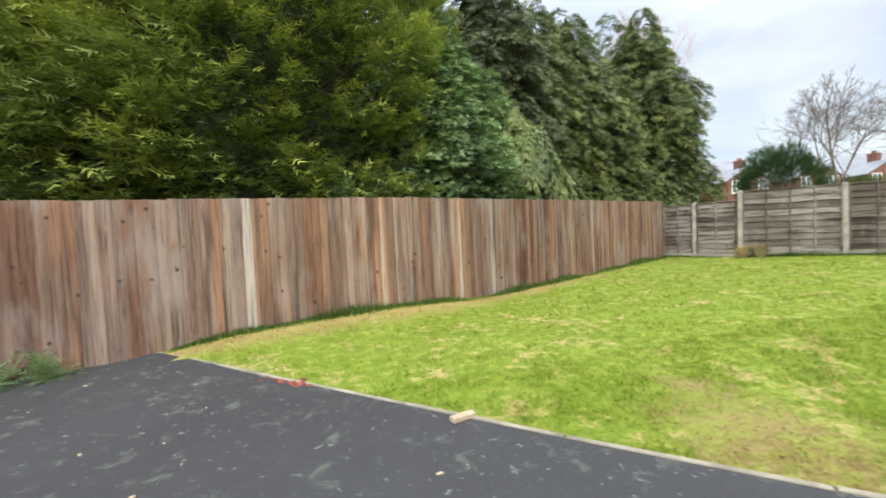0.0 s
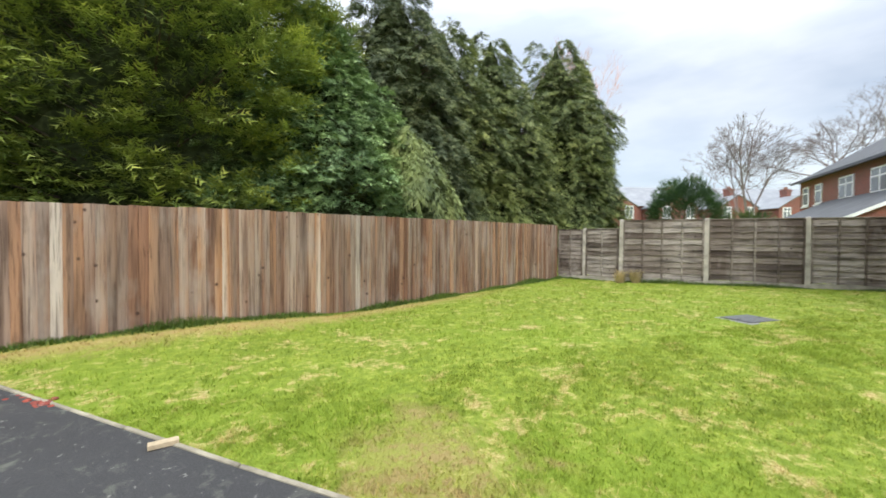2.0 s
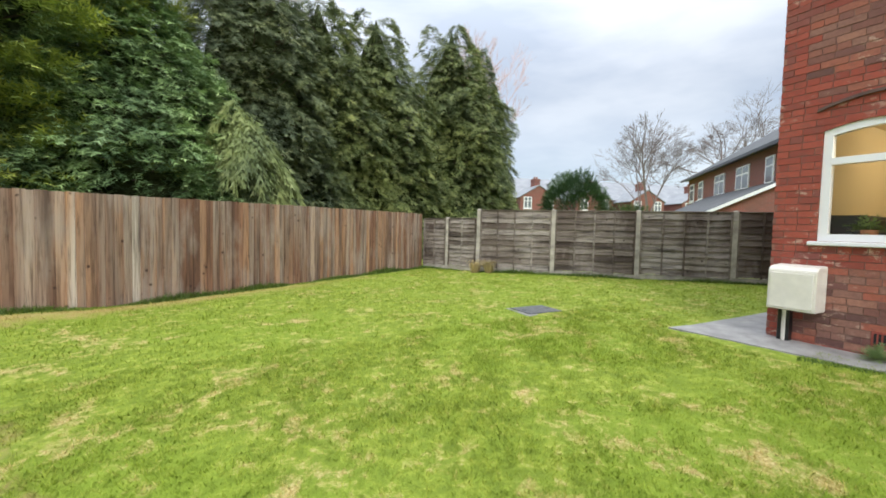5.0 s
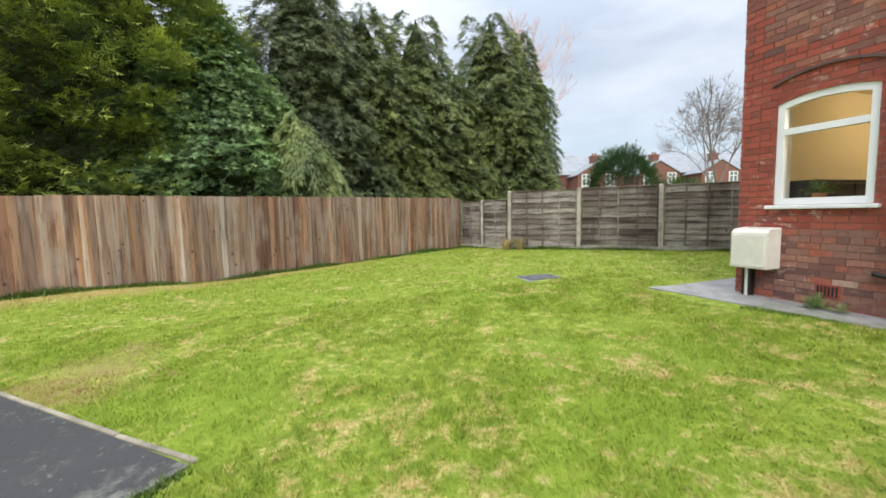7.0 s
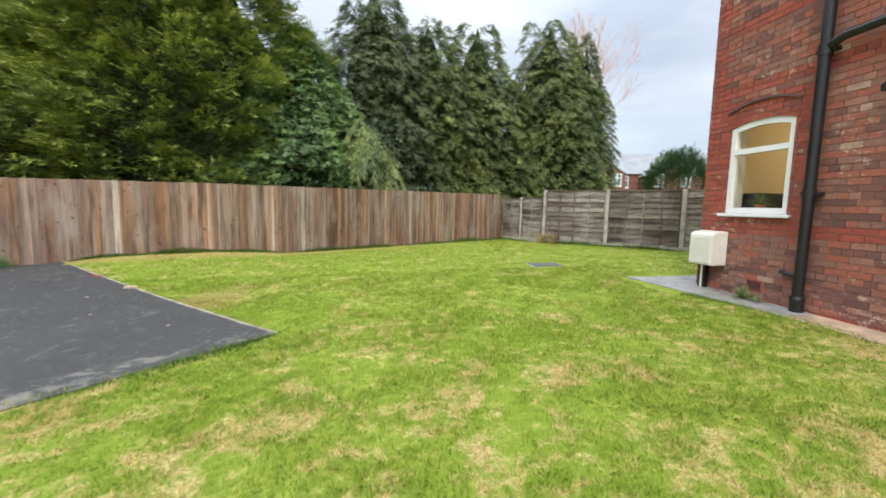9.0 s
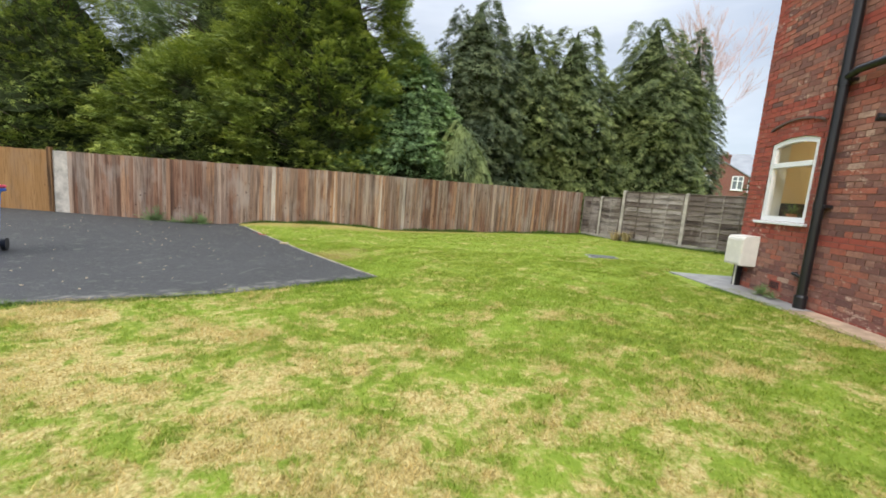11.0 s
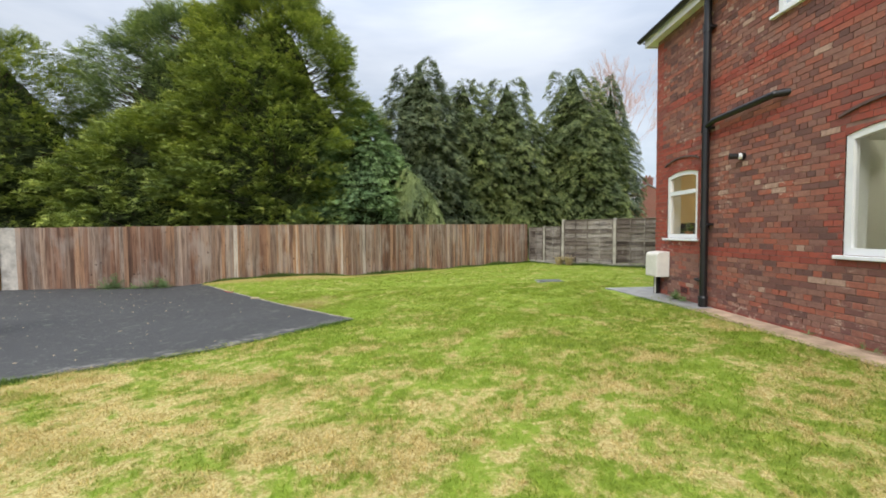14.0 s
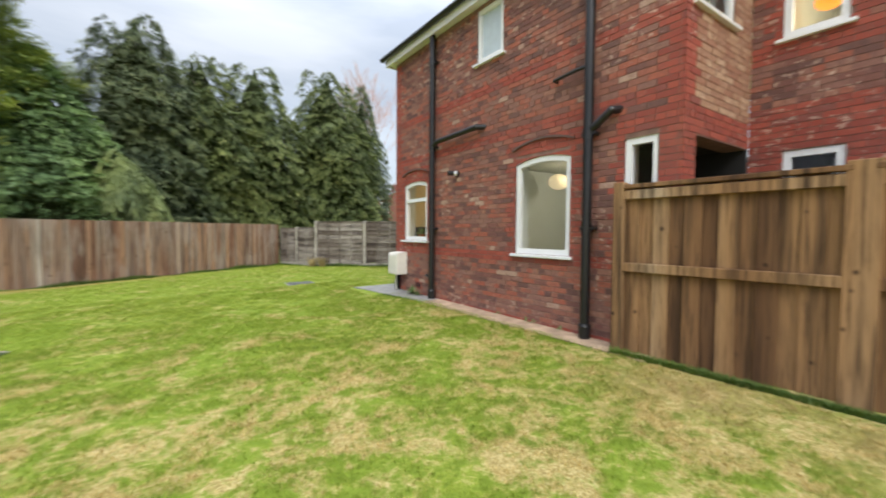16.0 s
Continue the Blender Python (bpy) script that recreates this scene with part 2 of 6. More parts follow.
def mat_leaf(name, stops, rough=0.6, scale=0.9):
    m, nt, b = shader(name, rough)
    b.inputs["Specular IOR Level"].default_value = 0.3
    # young tips paler; the low end also paints shade inside the crown
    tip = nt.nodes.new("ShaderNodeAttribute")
    tip.attribute_name = "growth_shade"
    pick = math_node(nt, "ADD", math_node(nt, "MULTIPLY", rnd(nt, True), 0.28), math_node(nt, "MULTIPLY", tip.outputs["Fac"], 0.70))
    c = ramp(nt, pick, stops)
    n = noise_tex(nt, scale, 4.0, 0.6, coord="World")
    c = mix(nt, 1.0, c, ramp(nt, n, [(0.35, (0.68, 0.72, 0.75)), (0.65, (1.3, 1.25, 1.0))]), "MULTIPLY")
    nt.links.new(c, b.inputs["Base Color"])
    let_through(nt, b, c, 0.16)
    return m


def mat_glass():
    m = bpy.data.materials.new("window_glass")
    m.use_nodes = True
    nt = m.node_tree
    nt.nodes.clear()
    out, g, tr, mx = (nt.nodes.new(k) for k in ("ShaderNodeOutputMaterial", "ShaderNodeBsdfGlossy", "ShaderNodeBsdfTransparent", "ShaderNodeMixShader"))
    g.inputs["Roughness"].default_value = 0.02
    tr.inputs[0].default_value = (0.93, 0.96, 0.95, 1)
    f = node(nt, "ShaderNodeFresnel", IOR=1.5)
    nt.links.new(f.outputs[0], mx.inputs[0])
    nt.links.new(tr.outputs[0], mx.inputs[1]), nt.links.new(g.outputs[0], mx.inputs[2])
    nt.links.new(mx.outputs[0], out.inputs[0])
    return m


def mat_emit(name, col, strength):
    m, nt, b = shader(name, 0.5)
    b.inputs["Base Color"].default_value = (*col, 1)
    b.inputs["Emission Color"].default_value = (*col, 1)
    b.inputs["Emission Strength"].default_value = strength
    return m


M_GRASS, M_BLADE, M_TARMAC = mat_grass(), mat_blades(), mat_tarmac()
M_CONC = mat_plain("weathered_concrete", (0.40, 0.37, 0.32), 0.9, vary=0.35, scale=5.0, bumps=0.5)
M_PAVE = mat_plain("wet_flagstone", (0.27, 0.265, 0.255), 0.5, vary=0.35, scale=4.0, bumps=0.4)
M_PATH = mat_plain("tan_concrete_path", (0.43, 0.31, 0.21), 0.9, vary=0.35, scale=5.0, bumps=0.6)
M_KERB = mat_plain("edging_concrete", (0.30, 0.27, 0.20), 0.9, vary=0.45, scale=4.0, bumps=0.5)
M_FENCE = mat_boards("weathered_larch", [(0.0, (0.15, 0.082, 0.054)), (0.16, (0.32, 0.17, 0.105)), (0.3, (0.25, 0.18, 0.138)), (0.44, (0.42, 0.235, 0.135)), (0.56, (0.34, 0.265, 0.208)),
                                         (0.68, (0.25, 0.13, 0.08)), (0.8, (0.46, 0.35, 0.27)), (0.9, (0.46, 0.245, 0.125)), (1.0, (0.62, 0.535, 0.445))], dark=(0.06, 0.034, 0.025), spread=0.75, wear=0.6, tone=(0.42, 0.35, 0.295))
M_GATE = mat_boards("brown_treated_timber", [(0.0, (0.085, 0.042, 0.02)), (0.3, (0.20, 0.105, 0.047)), (0.6, (0.31, 0.175, 0.08)), (0.85, (0.40, 0.26, 0.14)), (1.0, (0.55, 0.43, 0.29))], dark=(0.028, 0.016, 0.009), wear=0.35, spread=0.85, tone=(0.10, 0.06, 0.034))
M_PALEBOARD = mat_plain("pale_weathered_board", (0.50, 0.46, 0.40), 0.9, vary=0.35, scale=5.0, bumps=0.3)
M_ORANGE = mat_boards("orange_timber", [(0.0, (0.33, 0.18, 0.07)), (1.0, (0.42, 0.24, 0.10))], dark=(0.16, 0.08, 0.03), wear=0.15, spread=0.15)
M_LAP = mat_boards("grey_lap_boards", [(0.0, (0.085, 0.062, 0.05)), (0.3, (0.15, 0.12, 0.10)), (0.65, (0.235, 0.198, 0.168)), (1.0, (0.37, 0.33, 0.29))], dark=(0.03, 0.023, 0.02), wear=0.6, spread=0.7, level=True, tone=(0.31, 0.275, 0.245))
MIXED = [(0.0, (0.30, 0.125, 0.09)), (0.12, (0.225, 0.10, 0.08)), (0.24, (0.36, 0.13, 0.088)), (0.36, (0.275, 0.14, 0.11)), (0.48, (0.15, 0.078, 0.068)),
         (0.58, (0.38, 0.12, 0.078)), (0.70, (0.29, 0.15, 0.115)), (0.80, (0.195, 0.092, 0.078)), (0.90, (0.36, 0.175, 0.125)), (0.97, (0.47, 0.31, 0.235))]
RED = [(0.0, (0.33, 0.075, 0.052)), (0.3, (0.28, 0.068, 0.05)), (0.6, (0.37, 0.088, 0.06)), (0.9, (0.25, 0.08, 0.065))]
M_BRICK_I, M_BRICK = mat_brick("mixed_brick_joined", MIXED, True), mat_brick("mixed_brick", MIXED)
M_RED_I, M_RED = mat_brick("red_brick_joined", RED, True, 0.15), mat_brick("red_brick", RED, False, 0.15)
BUFF = [(0.0, (0.36, 0.20, 0.13)), (0.3, (0.42, 0.25, 0.16)), (0.6, (0.34, 0.17, 0.11)), (0.85, (0.5, 0.33, 0.22))]
M_BUFF_I = mat_brick("buff_brick_joined", BUFF, True, 0.2)
M_DRIP = mat_plain("dark_drip_brick", (0.11, 0.07, 0.06), 0.9, vary=0.3, scale=12.0, bumps=0.5)
M_MORTAR = mat_plain("lime_mortar", (0.225, 0.13, 0.103), 0.95, vary=0.3, scale=9.0, bumps=0.6)
M_UPVC = mat_plain("white_upvc", (0.80, 0.81, 0.82), 0.35, vary=0.03, bumps=0.0)
M_BLACK = mat_plain("black_plastic_pipe", (0.012, 0.012, 0.014), 0.32, vary=0.3, scale=3.0, bumps=0.05)
M_SLATE = mat_plain("grey_slate", (0.085, 0.09, 0.095), 0.65, vary=0.3, scale=2.0, bumps=0.4)
# far roofs: sheen of the sky is put into the pale base colour
M_PALESLATE = mat_plain("pale_sheen_slate", (0.25, 0.265, 0.285), 0.45, vary=0.2, scale=1.0, bumps=0.3)
M_GLASS = mat_glass()
M_FROST = mat_plain("frosted_glass", (0.50, 0.58, 0.63), 0.25, vary=0.08, bumps=0.1)
M_BOX = mat_plain("cream_plastic", (0.72, 0.69, 0.62), 0.45, vary=0.12, scale=4.0, bumps=0.1)
M_BIN = mat_plain("blue_bin_plastic", (0.012, 0.13, 0.62), 0.4, vary=0.15, scale=3.0, bumps=0.1)
M_LID = mat_plain("pink_bin_lid", (0.62, 0.06, 0.12), 0.4, vary=0.1, bumps=0.05)
M_BARK = mat_plain("bark", (0.09, 0.065, 0.05), 0.95, vary=0.4, scale=9.0, bumps=0.8)
M_TWIG = mat_plain("winter_twigs", (0.20, 0.165, 0.155), 0.9, vary=0.25, scale=2.0, bumps=0.0)
M_PINK = mat_plain("reddish_twigs", (0.62, 0.42, 0.38), 0.9, vary=0.2, scale=2.0, bumps=0.0)
# dark green that stands for shaded foliage deep in a crown
M_INNERSHADE = mat_plain("shaded_inner_foliage", (0.045, 0.058, 0.026), 1.0, vary=0.6, scale=7.0, bumps=1.0)
M_INNERSHADE.node_tree.nodes["Principled BSDF"].inputs["Specular IOR Level"].default_value = 0.0
# conifer stops run from shaded bough foot to pale young tip
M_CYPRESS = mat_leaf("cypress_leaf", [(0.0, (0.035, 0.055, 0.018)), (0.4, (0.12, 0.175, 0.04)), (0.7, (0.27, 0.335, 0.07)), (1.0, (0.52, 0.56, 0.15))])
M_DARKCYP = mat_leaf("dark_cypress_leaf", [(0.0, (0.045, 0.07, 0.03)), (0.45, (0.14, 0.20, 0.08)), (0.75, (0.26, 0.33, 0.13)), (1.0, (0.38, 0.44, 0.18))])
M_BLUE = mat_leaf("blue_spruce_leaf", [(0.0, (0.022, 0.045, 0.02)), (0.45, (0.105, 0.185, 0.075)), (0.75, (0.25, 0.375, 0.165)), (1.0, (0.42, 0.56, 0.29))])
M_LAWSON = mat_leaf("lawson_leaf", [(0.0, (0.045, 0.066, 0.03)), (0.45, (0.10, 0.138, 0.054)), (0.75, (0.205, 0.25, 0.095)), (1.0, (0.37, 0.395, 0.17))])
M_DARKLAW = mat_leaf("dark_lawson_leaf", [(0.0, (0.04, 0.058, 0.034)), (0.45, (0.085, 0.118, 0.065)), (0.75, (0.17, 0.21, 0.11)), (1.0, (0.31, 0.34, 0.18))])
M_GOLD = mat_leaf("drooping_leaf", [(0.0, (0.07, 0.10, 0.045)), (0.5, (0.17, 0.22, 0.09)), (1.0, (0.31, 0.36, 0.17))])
M_BUSH = mat_leaf("bush_leaf", [(0.0, (0.05, 0.10, 0.045)), (1.0, (0.12, 0.20, 0.08))])
M_WEED = mat_leaf("weed_leaf", [(0.0, (0.16, 0.24, 0.10)), (1.0, (0.38, 0.48, 0.27))])
M_DRY = mat_leaf("dry_grass", [(0.0, (0.42, 0.33, 0.17)), (1.0, (0.62, 0.5, 0.28))])
M_CREAM = mat_plain("cream_room_wall", (0.74, 0.62, 0.40), 0.9, vary=0.04, bumps=0.05)
M_PALE = mat_plain("pale_room_wall", (0.66, 0.68, 0.64), 0.9, vary=0.04, bumps=0.05)
M_DARKUNIT = mat_plain("dark_kitchen_unit", (0.03, 0.028, 0.026), 0.4, vary=0.2, bumps=0.05)
M_TERRA = mat_plain("terracotta", (0.45, 0.20, 0.10), 0.8, vary=0.15)
M_WOODBLOCK = mat_plain("pale_timber", (0.5, 0.40, 0.26), 0.85, vary=0.2, scale=20)
M_IRON = mat_plain("cast_iron", (0.10, 0.105, 0.11), 0.55, vary=0.35, scale=14.0, bumps=0.6)
# near-black that paints the shade of openings
M_DEEPSHADE = mat_plain("deep_shade_black", (0.015, 0.014, 0.013), 0.9, vary=0.1)
def mat_far_brick():
    """Brick courses for walls that stay far off."""
    m, nt, b = shader("far_brick", 0.9)
    tex = node(nt, "ShaderNodeTexBrick", Scale=1.0, Mortar_Size=0.008, Brick_Width=0.23, Row_Height=0.079)
    tex.inputs["Color1"].default_value, tex.inputs["Color2"].default_value, tex.inputs["Mortar"].default_value = (0.27, 0.085, 0.065, 1), (0.20, 0.075, 0.06, 1), (0.25, 0.15, 0.125, 1)
    pos = nt.nodes.new("ShaderNodeSeparateXYZ")
    nt.links.new(nt.nodes.new("ShaderNodeTexCoord").outputs["Object"], pos.inputs[0])
    com = nt.nodes.new("ShaderNodeCombineXYZ")
    nt.links.new(math_node(nt, "ADD", pos.outputs[0], pos.outputs[1]), com.inputs[0])
    nt.links.new(pos.outputs[2], com.inputs[1])
    nt.links.new(com.outputs[0], tex.inputs["Vector"])
    n = noise_tex(nt, 0.9, 5.0, 0.65, coord="World")
    c = mix(nt, soft(nt, n, 0.4, 0.65, 0.0, 0.55), tex.outputs[0], (0.19, 0.10, 0.08))
    nt.links.new(c, b.inputs["Base Color"])
    return m


M_FARBRICK = mat_far_brick()
M_SOIL = mat_plain("damp_soil", (0.11, 0.085, 0.055), 0.95, vary=0.4, scale=8.0, bumps=0.9)


# ---- mesh helpers ----
def obj(name, bm, material, parent=None, label="", at=None, smooth=False):
    me = bpy.data.meshes.new(name)
    bm.to_mesh(me)
    bm.free()
    me.materials.append(material)
    if smooth:
        me.shade_smooth()
    ob = new(name, me)
    if at is not None:
        ob.matrix_world = at
    if parent is not None:
        ob.parent = parent
    if label:
        ob["label"] = label
    return ob


def part(name, bm, material, parent, label="", smooth=False):
    return obj(name, bm, material, parent, label, smooth=smooth)


def share(name, me, parent, m):
    ob = new(name, me)
    ob.parent = parent
    ob.matrix_local = m
    return ob


def empty(name, m, label, category, group="", kind=""):
    ob = new(name)
    ob.empty_display_size = 0.2
    ob.matrix_world = m
    return tagged(ob, label, category, group, kind)


def box(bm, lo, hi, bevel=0.0, m=None):
    r = bmesh.ops.create_cube(bm, size=1.0)
    vs = r["verts"]
    for v in vs:
        v.co = Vector([lo[i] + (v.co[i] + 0.5) * (hi[i] - lo[i]) for i in range(3)])
    if bevel:
        es = list({e for v in vs for e in v.link_edges})
        out = bmesh.ops.bevel(bm, geom=es, offset=bevel, segments=1, affect="EDGES", profile=0.5)
        vs = list({v for f in out["faces"] for v in f.verts} | {v for v in vs if v.is_valid})
    if m is not None:
        bmesh.ops.transform(bm, matrix=m, verts=vs)
    return vs


def boxed(lo, hi, bevel=0.0):
    bm = bmesh.new()
    box(bm, lo, hi, bevel)
    return bm


def cyl(bm, a, b, r1, r2=None, seg=16):
    a, b = Vector(a), Vector(b)
    d = b - a
    m = Matrix.Translation((a + b) / 2) @ d.to_track_quat("Z", "Y").to_matrix().to_4x4()
    return bmesh.ops.create_cone(bm, cap_ends=True, segments=seg, radius1=r1, radius2=r1 if r2 is None else r2, depth=d.length, matrix=m)["verts"]


def cyled(a, b, r1, r2=None, seg=16):
    bm = bmesh.new()
    cyl(bm, a, b, r1, r2, seg)
    return bm


def raw(name, co, tris, material, parent=None, growth_shade=None):
    """A joined mesh from arrays of corners and triangles."""
    me = bpy.data.meshes.new(name)
    me.vertices.add(len(co))
    me.vertices.foreach_set("co", np.ascontiguousarray(co, dtype=np.float32).ravel())
    me.loops.add(tris.size)
    me.loops.foreach_set("vertex_index", np.ascontiguousarray(tris, dtype=np.int32).ravel())
    me.polygons.add(len(tris))
    me.polygons.foreach_set("loop_start", np.arange(0, tris.size, 3, dtype=np.int32))
    me.update(calc_edges=True)
    me.shade_flat()
    if growth_shade is not None:
        me.attributes.new("growth_shade", "FLOAT", "POINT").data.foreach_set("value", np.ascontiguousarray(growth_shade, dtype=np.float32))
    me.materials.append(material)
    ob = new(name, me)
    if parent is not None:
        ob.parent = parent
    return ob


def prism(bm, outline, z0, z1):
    """An upright solid over a flat outline (counter-clockwise)."""
    lo = [bm.verts.new((x, y, z0)) for x, y in outline]
    hi = [bm.verts.new((x, y, z1)) for x, y in outline]
    bm.faces.new(hi), bm.faces.new(lo[::-1])
    for i in range(len(outline)):
        j = (i + 1) % len(outline)
        bm.faces.new((lo[i], lo[j], hi[j], hi[i]))


# ---- ground ----
def gz(x, y):
    """Height of the ground: a gentle rise to the east, a shallow dip at the drive and a low bank along the boarded fence."""
    far = np.clip((np.hypot(x - 4, y) - 16) / 30, 0, 1)
    z = 0.24 + 0.024 * np.clip(x, -14, 16) + 0.006 * np.clip(y, -14, 14)
    z = z - 0.10 * np.exp(-((x - 1) ** 2 + (y + 1) ** 2) / 12) + 0.045 * np.clip(-x - 2, 0, 8)
    z = z + 0.06 * np.exp(-((x - 6) ** 2 + (y + 8) ** 2) / 10)
    foot = np.clip(np.maximum(4.84 + 0.256 * x, 4.57 + 0.43 * x) - y, 0, 9)
    z = z + 0.145 * np.exp(-(foot / 0.75) ** 2) * np.exp(-((x - 0.3) / 1.9) ** 4)
    return z * (1 - far) + 0.45 * far


def gh(x, y):
    return float(gz(np.array(float(x)), np.array(float(y))))


def sheet(name, xs, ys, lift, material, keep=None, wobble=0.0):
    X, Y = np.meshgrid(xs, ys, indexing="ij")
    Z = gz(X, Y) + lift
    if wobble:
        rs = np.random.RandomState(5)
        Z = Z + rs.uniform(-wobble, wobble, Z.shape) * (np.abs(X) < 16) * (np.abs(Y) < 14)
    nx, ny = X.shape
    i = np.arange(nx * ny).reshape(nx, ny)
    a, b, c, d = i[:-1, :-1].ravel(), i[1:, :-1].ravel(), i[1:, 1:].ravel(), i[:-1, 1:].ravel()
    tris = np.concatenate([np.stack([a, b, c], 1), np.stack([a, c, d], 1)])
    ob = raw(name, np.stack([X.ravel(), Y.ravel(), Z.ravel()], 1), tris, material)
    ob.data.shade_smooth()
    return ob


def axis_steps(lo, hi, step):
    fine = np.arange(lo, hi + 1e-6, step)
    out = np.array([30, 45, 70, 110, 180, 300, 600, 1200, 2500.0])
    return np.concatenate([(lo - out)[::-1], fine, hi + out])


ground = tagged(sheet("ground", axis_steps(-18, 24, 0.15), axis_steps(-16, 20, 0.15), 0.0, M_GRASS, wobble=0.008), "patchy green and straw lawn with worn spots", "lawn", kind="structure")

FENCE = [(-14.0, 1.255), (-2.34, 4.24), (1.6, 5.25), (4.4, 6.45), (8.98, 8.51)]
DRIVE_EDGE = [(-1.66, 4.42), (-0.05, 2.96), (1.60, 1.37), (2.45, 0.56), (3.32, -0.28), (3.87, -0.80)]
TAR_S = [(3.85, -0.81), (2.4, -2.16), (1.35, -2.80), (0.5, -3.30), (-16.0, -12.2)]


def slab(name, outline, lift, material, label, category, step=0.5):
    """A thin paved sheet that follows the ground inside an outline."""
    bm = bmesh.new()
    bm.faces.new([bm.verts.new((x, y, 0)) for x, y in outline])
    xs, ys = [p[0] for p in outline], [p[1] for p in outline]
    for ax, lo, hi in ((0, min(xs), max(xs)), (1, min(ys), max(ys))):
        v = lo + step
        while v < hi:
            co, no = Vector((0, 0, 0)), Vector((0, 0, 0))
            co[ax], no[ax] = v, 1
            bmesh.ops.bisect_plane(bm, geom=bm.verts[:] + bm.edges[:] + bm.faces[:], plane_co=co, plane_no=no)
            v += step
    top = bm.faces[:]
    for v in bm.verts:
        v.co.z = gh(v.co.x, v.co.y) + lift
    r = bmesh.ops.extrude_face_region(bm, geom=top)
    for g in r["geom"]:
        if isinstance(g, bmesh.types.BMVert):
            g.co.z -= 0.09
    bmesh.ops.recalc_face_normals(bm, faces=bm.faces)
    return tagged(obj(name, bm, material), label, category, kind="structure")


drive = slab("driveway", [(-16, -12.2)] + TAR_S[:-1][::-1] + DRIVE_EDGE[-2::-1] + [(-2.34, 4.20), (-14.0, 1.20), (-16, 0.8)], 0.014, M_TARMAC, "dark grey tarmac drive with mossy stains", "driveway")


def kerb_strip(name, pts, width, lift, material, parent):
    for (ax, ay), (bx, by) in zip(pts, pts[1:]):
        n = max(1, round(math.hypot(bx - ax, by - ay) / 0.92))
        ang = math.atan2(by - ay, bx - ax)
        for i in range(n):
            f0, f1 = i / n, (i + 1) / n
            x0, y0, x1, y1 = ax + (bx - ax) * f0, ay + (by - ay) * f0, ax + (bx - ax) * f1, ay + (by - ay) * f1
            L = math.hypot(x1 - x0, y1 - y0)
            mz = (gh(x0, y0) + gh(x1, y1)) / 2
            bm = boxed((-L / 2 + 0.004, -width / 2, -0.12), (L / 2 - 0.004, width / 2, lift), 0.006)
            o = part("edging_stone", bm, material, parent)
            pitch = -math.degrees(math.atan2(gh(x1, y1) - gh(x0, y0), L))
            o.matrix_world = pose((x0 + x1) / 2, (y0 + y1) / 2, mz + random.uniform(-0.004, 0.004), 0, pitch, math.degrees(ang) + random.uniform(-0.5, 0.5))


edging = empty("edging", pose(0, 0, 0), "thin pale concrete edging between drive and lawn", "edging", kind="structure")
kerb_strip("edge", [(x + 0.016, y + 0.016) for x, y in DRIVE_EDGE], 0.034, 0.020, M_KERB, edging)


# ---- close-boarded fence ----
def lerp_line(pts, s):
    for (ax, ay), (bx, by) in zip(pts, pts[1:]):
        L = math.hypot(bx - ax, by - ay)
        if s <= L:
            return ax + (bx - ax) * s / L, ay + (by - ay) * s / L, math.atan2(by - ay, bx - ax)
        s -= L
    return None


def top_z(x):
    return 1.925 + 0.009 * (x + 7) if x < 1.6 else 1.990 + 0.002 * x


def board_mesh(w, h, thick, thin):
    """A feather-edge board: thick at one edge, thin at the other."""
    bm = bmesh.new()
    pts = [(-w / 2, -thick), (w / 2, -thin), (w / 2, 0), (-w / 2, 0)]
    prism(bm, pts, 0, h)
    me = bpy.data.meshes.new("board")
    bm.to_mesh(me)
    bm.free()
    return me


board_fence = empty("board_fence", pose(0, 0, 0), "weathered reddish-brown close-boarded timber fence below tall conifers", "fence")
s = 0.0
rs = random.Random(3)
boards = [board_mesh(w, 1.75, 0.027, 0.007) for w in (0.116, 0.124, 0.132)]
for b_me in boards:
    b_me.materials.append(M_FENCE)
orange_boards = [board_mesh(0.13, 1.75, 0.02, 0.012)]
orange_boards[0].materials.append(M_ORANGE)
pale_board = board_mesh(0.15, 1.75, 0.022, 0.016)
pale_board.materials.append(M_PALEBOARD)
while True:
    at = lerp_line(FENCE, s)
    if at is None:
        break
    x, y, a = at
    z1 = top_z(x) + rs.uniform(-0.006, 0.006)
    z0 = gh(x, y) - 0.03
    old = x < -6.1
    me = orange_boards[0] if old else pale_board if x < -5.72 else boards[rs.randrange(3)]
    depth = rs.uniform(0.0, 0.012)
    o = share("board", me, board_fence, pose(x + depth * math.sin(a), y - depth * math.cos(a), z0, rs.uniform(-0.3, 0.3), rs.uniform(-0.35, 0.35), math.degrees(a) + 4.2 + rs.uniform(-1.2, 1.2)) @ Matrix.Diagonal((1, 1, (z1 - z0) / 1.75, 1)))
    s += 0.122 if old else rs.uniform(0.094, 0.112)
# rails and posts on the far side
for (ax, ay), (bx, by) in zip(FENCE, FENCE[1:]):
    L, a = math.hypot(bx - ax, by - ay), math.atan2(by - ay, bx - ax)
    for zr in (0.3, 1.0, 1.6):
        bm = boxed((0.1, 0.032, -0.04), (L - 0.1, 0.07, 0.04))
        o = part("rail", bm, M_FENCE, board_fence)
        o.matrix_world = pose(ax, ay, gh(ax, ay) + zr * 0.95, 0, 0, math.degrees(a))
# end board, pale and wide
o = part("end_post", boxed((-0.05, -0.05, 0), (0.05, 0.05, 1.72), 0.004), M_GATE, board_fence)
o.matrix_world = pose(-6.12, 3.235, gh(-6.1, 3.2), 0, 0, 14.4)


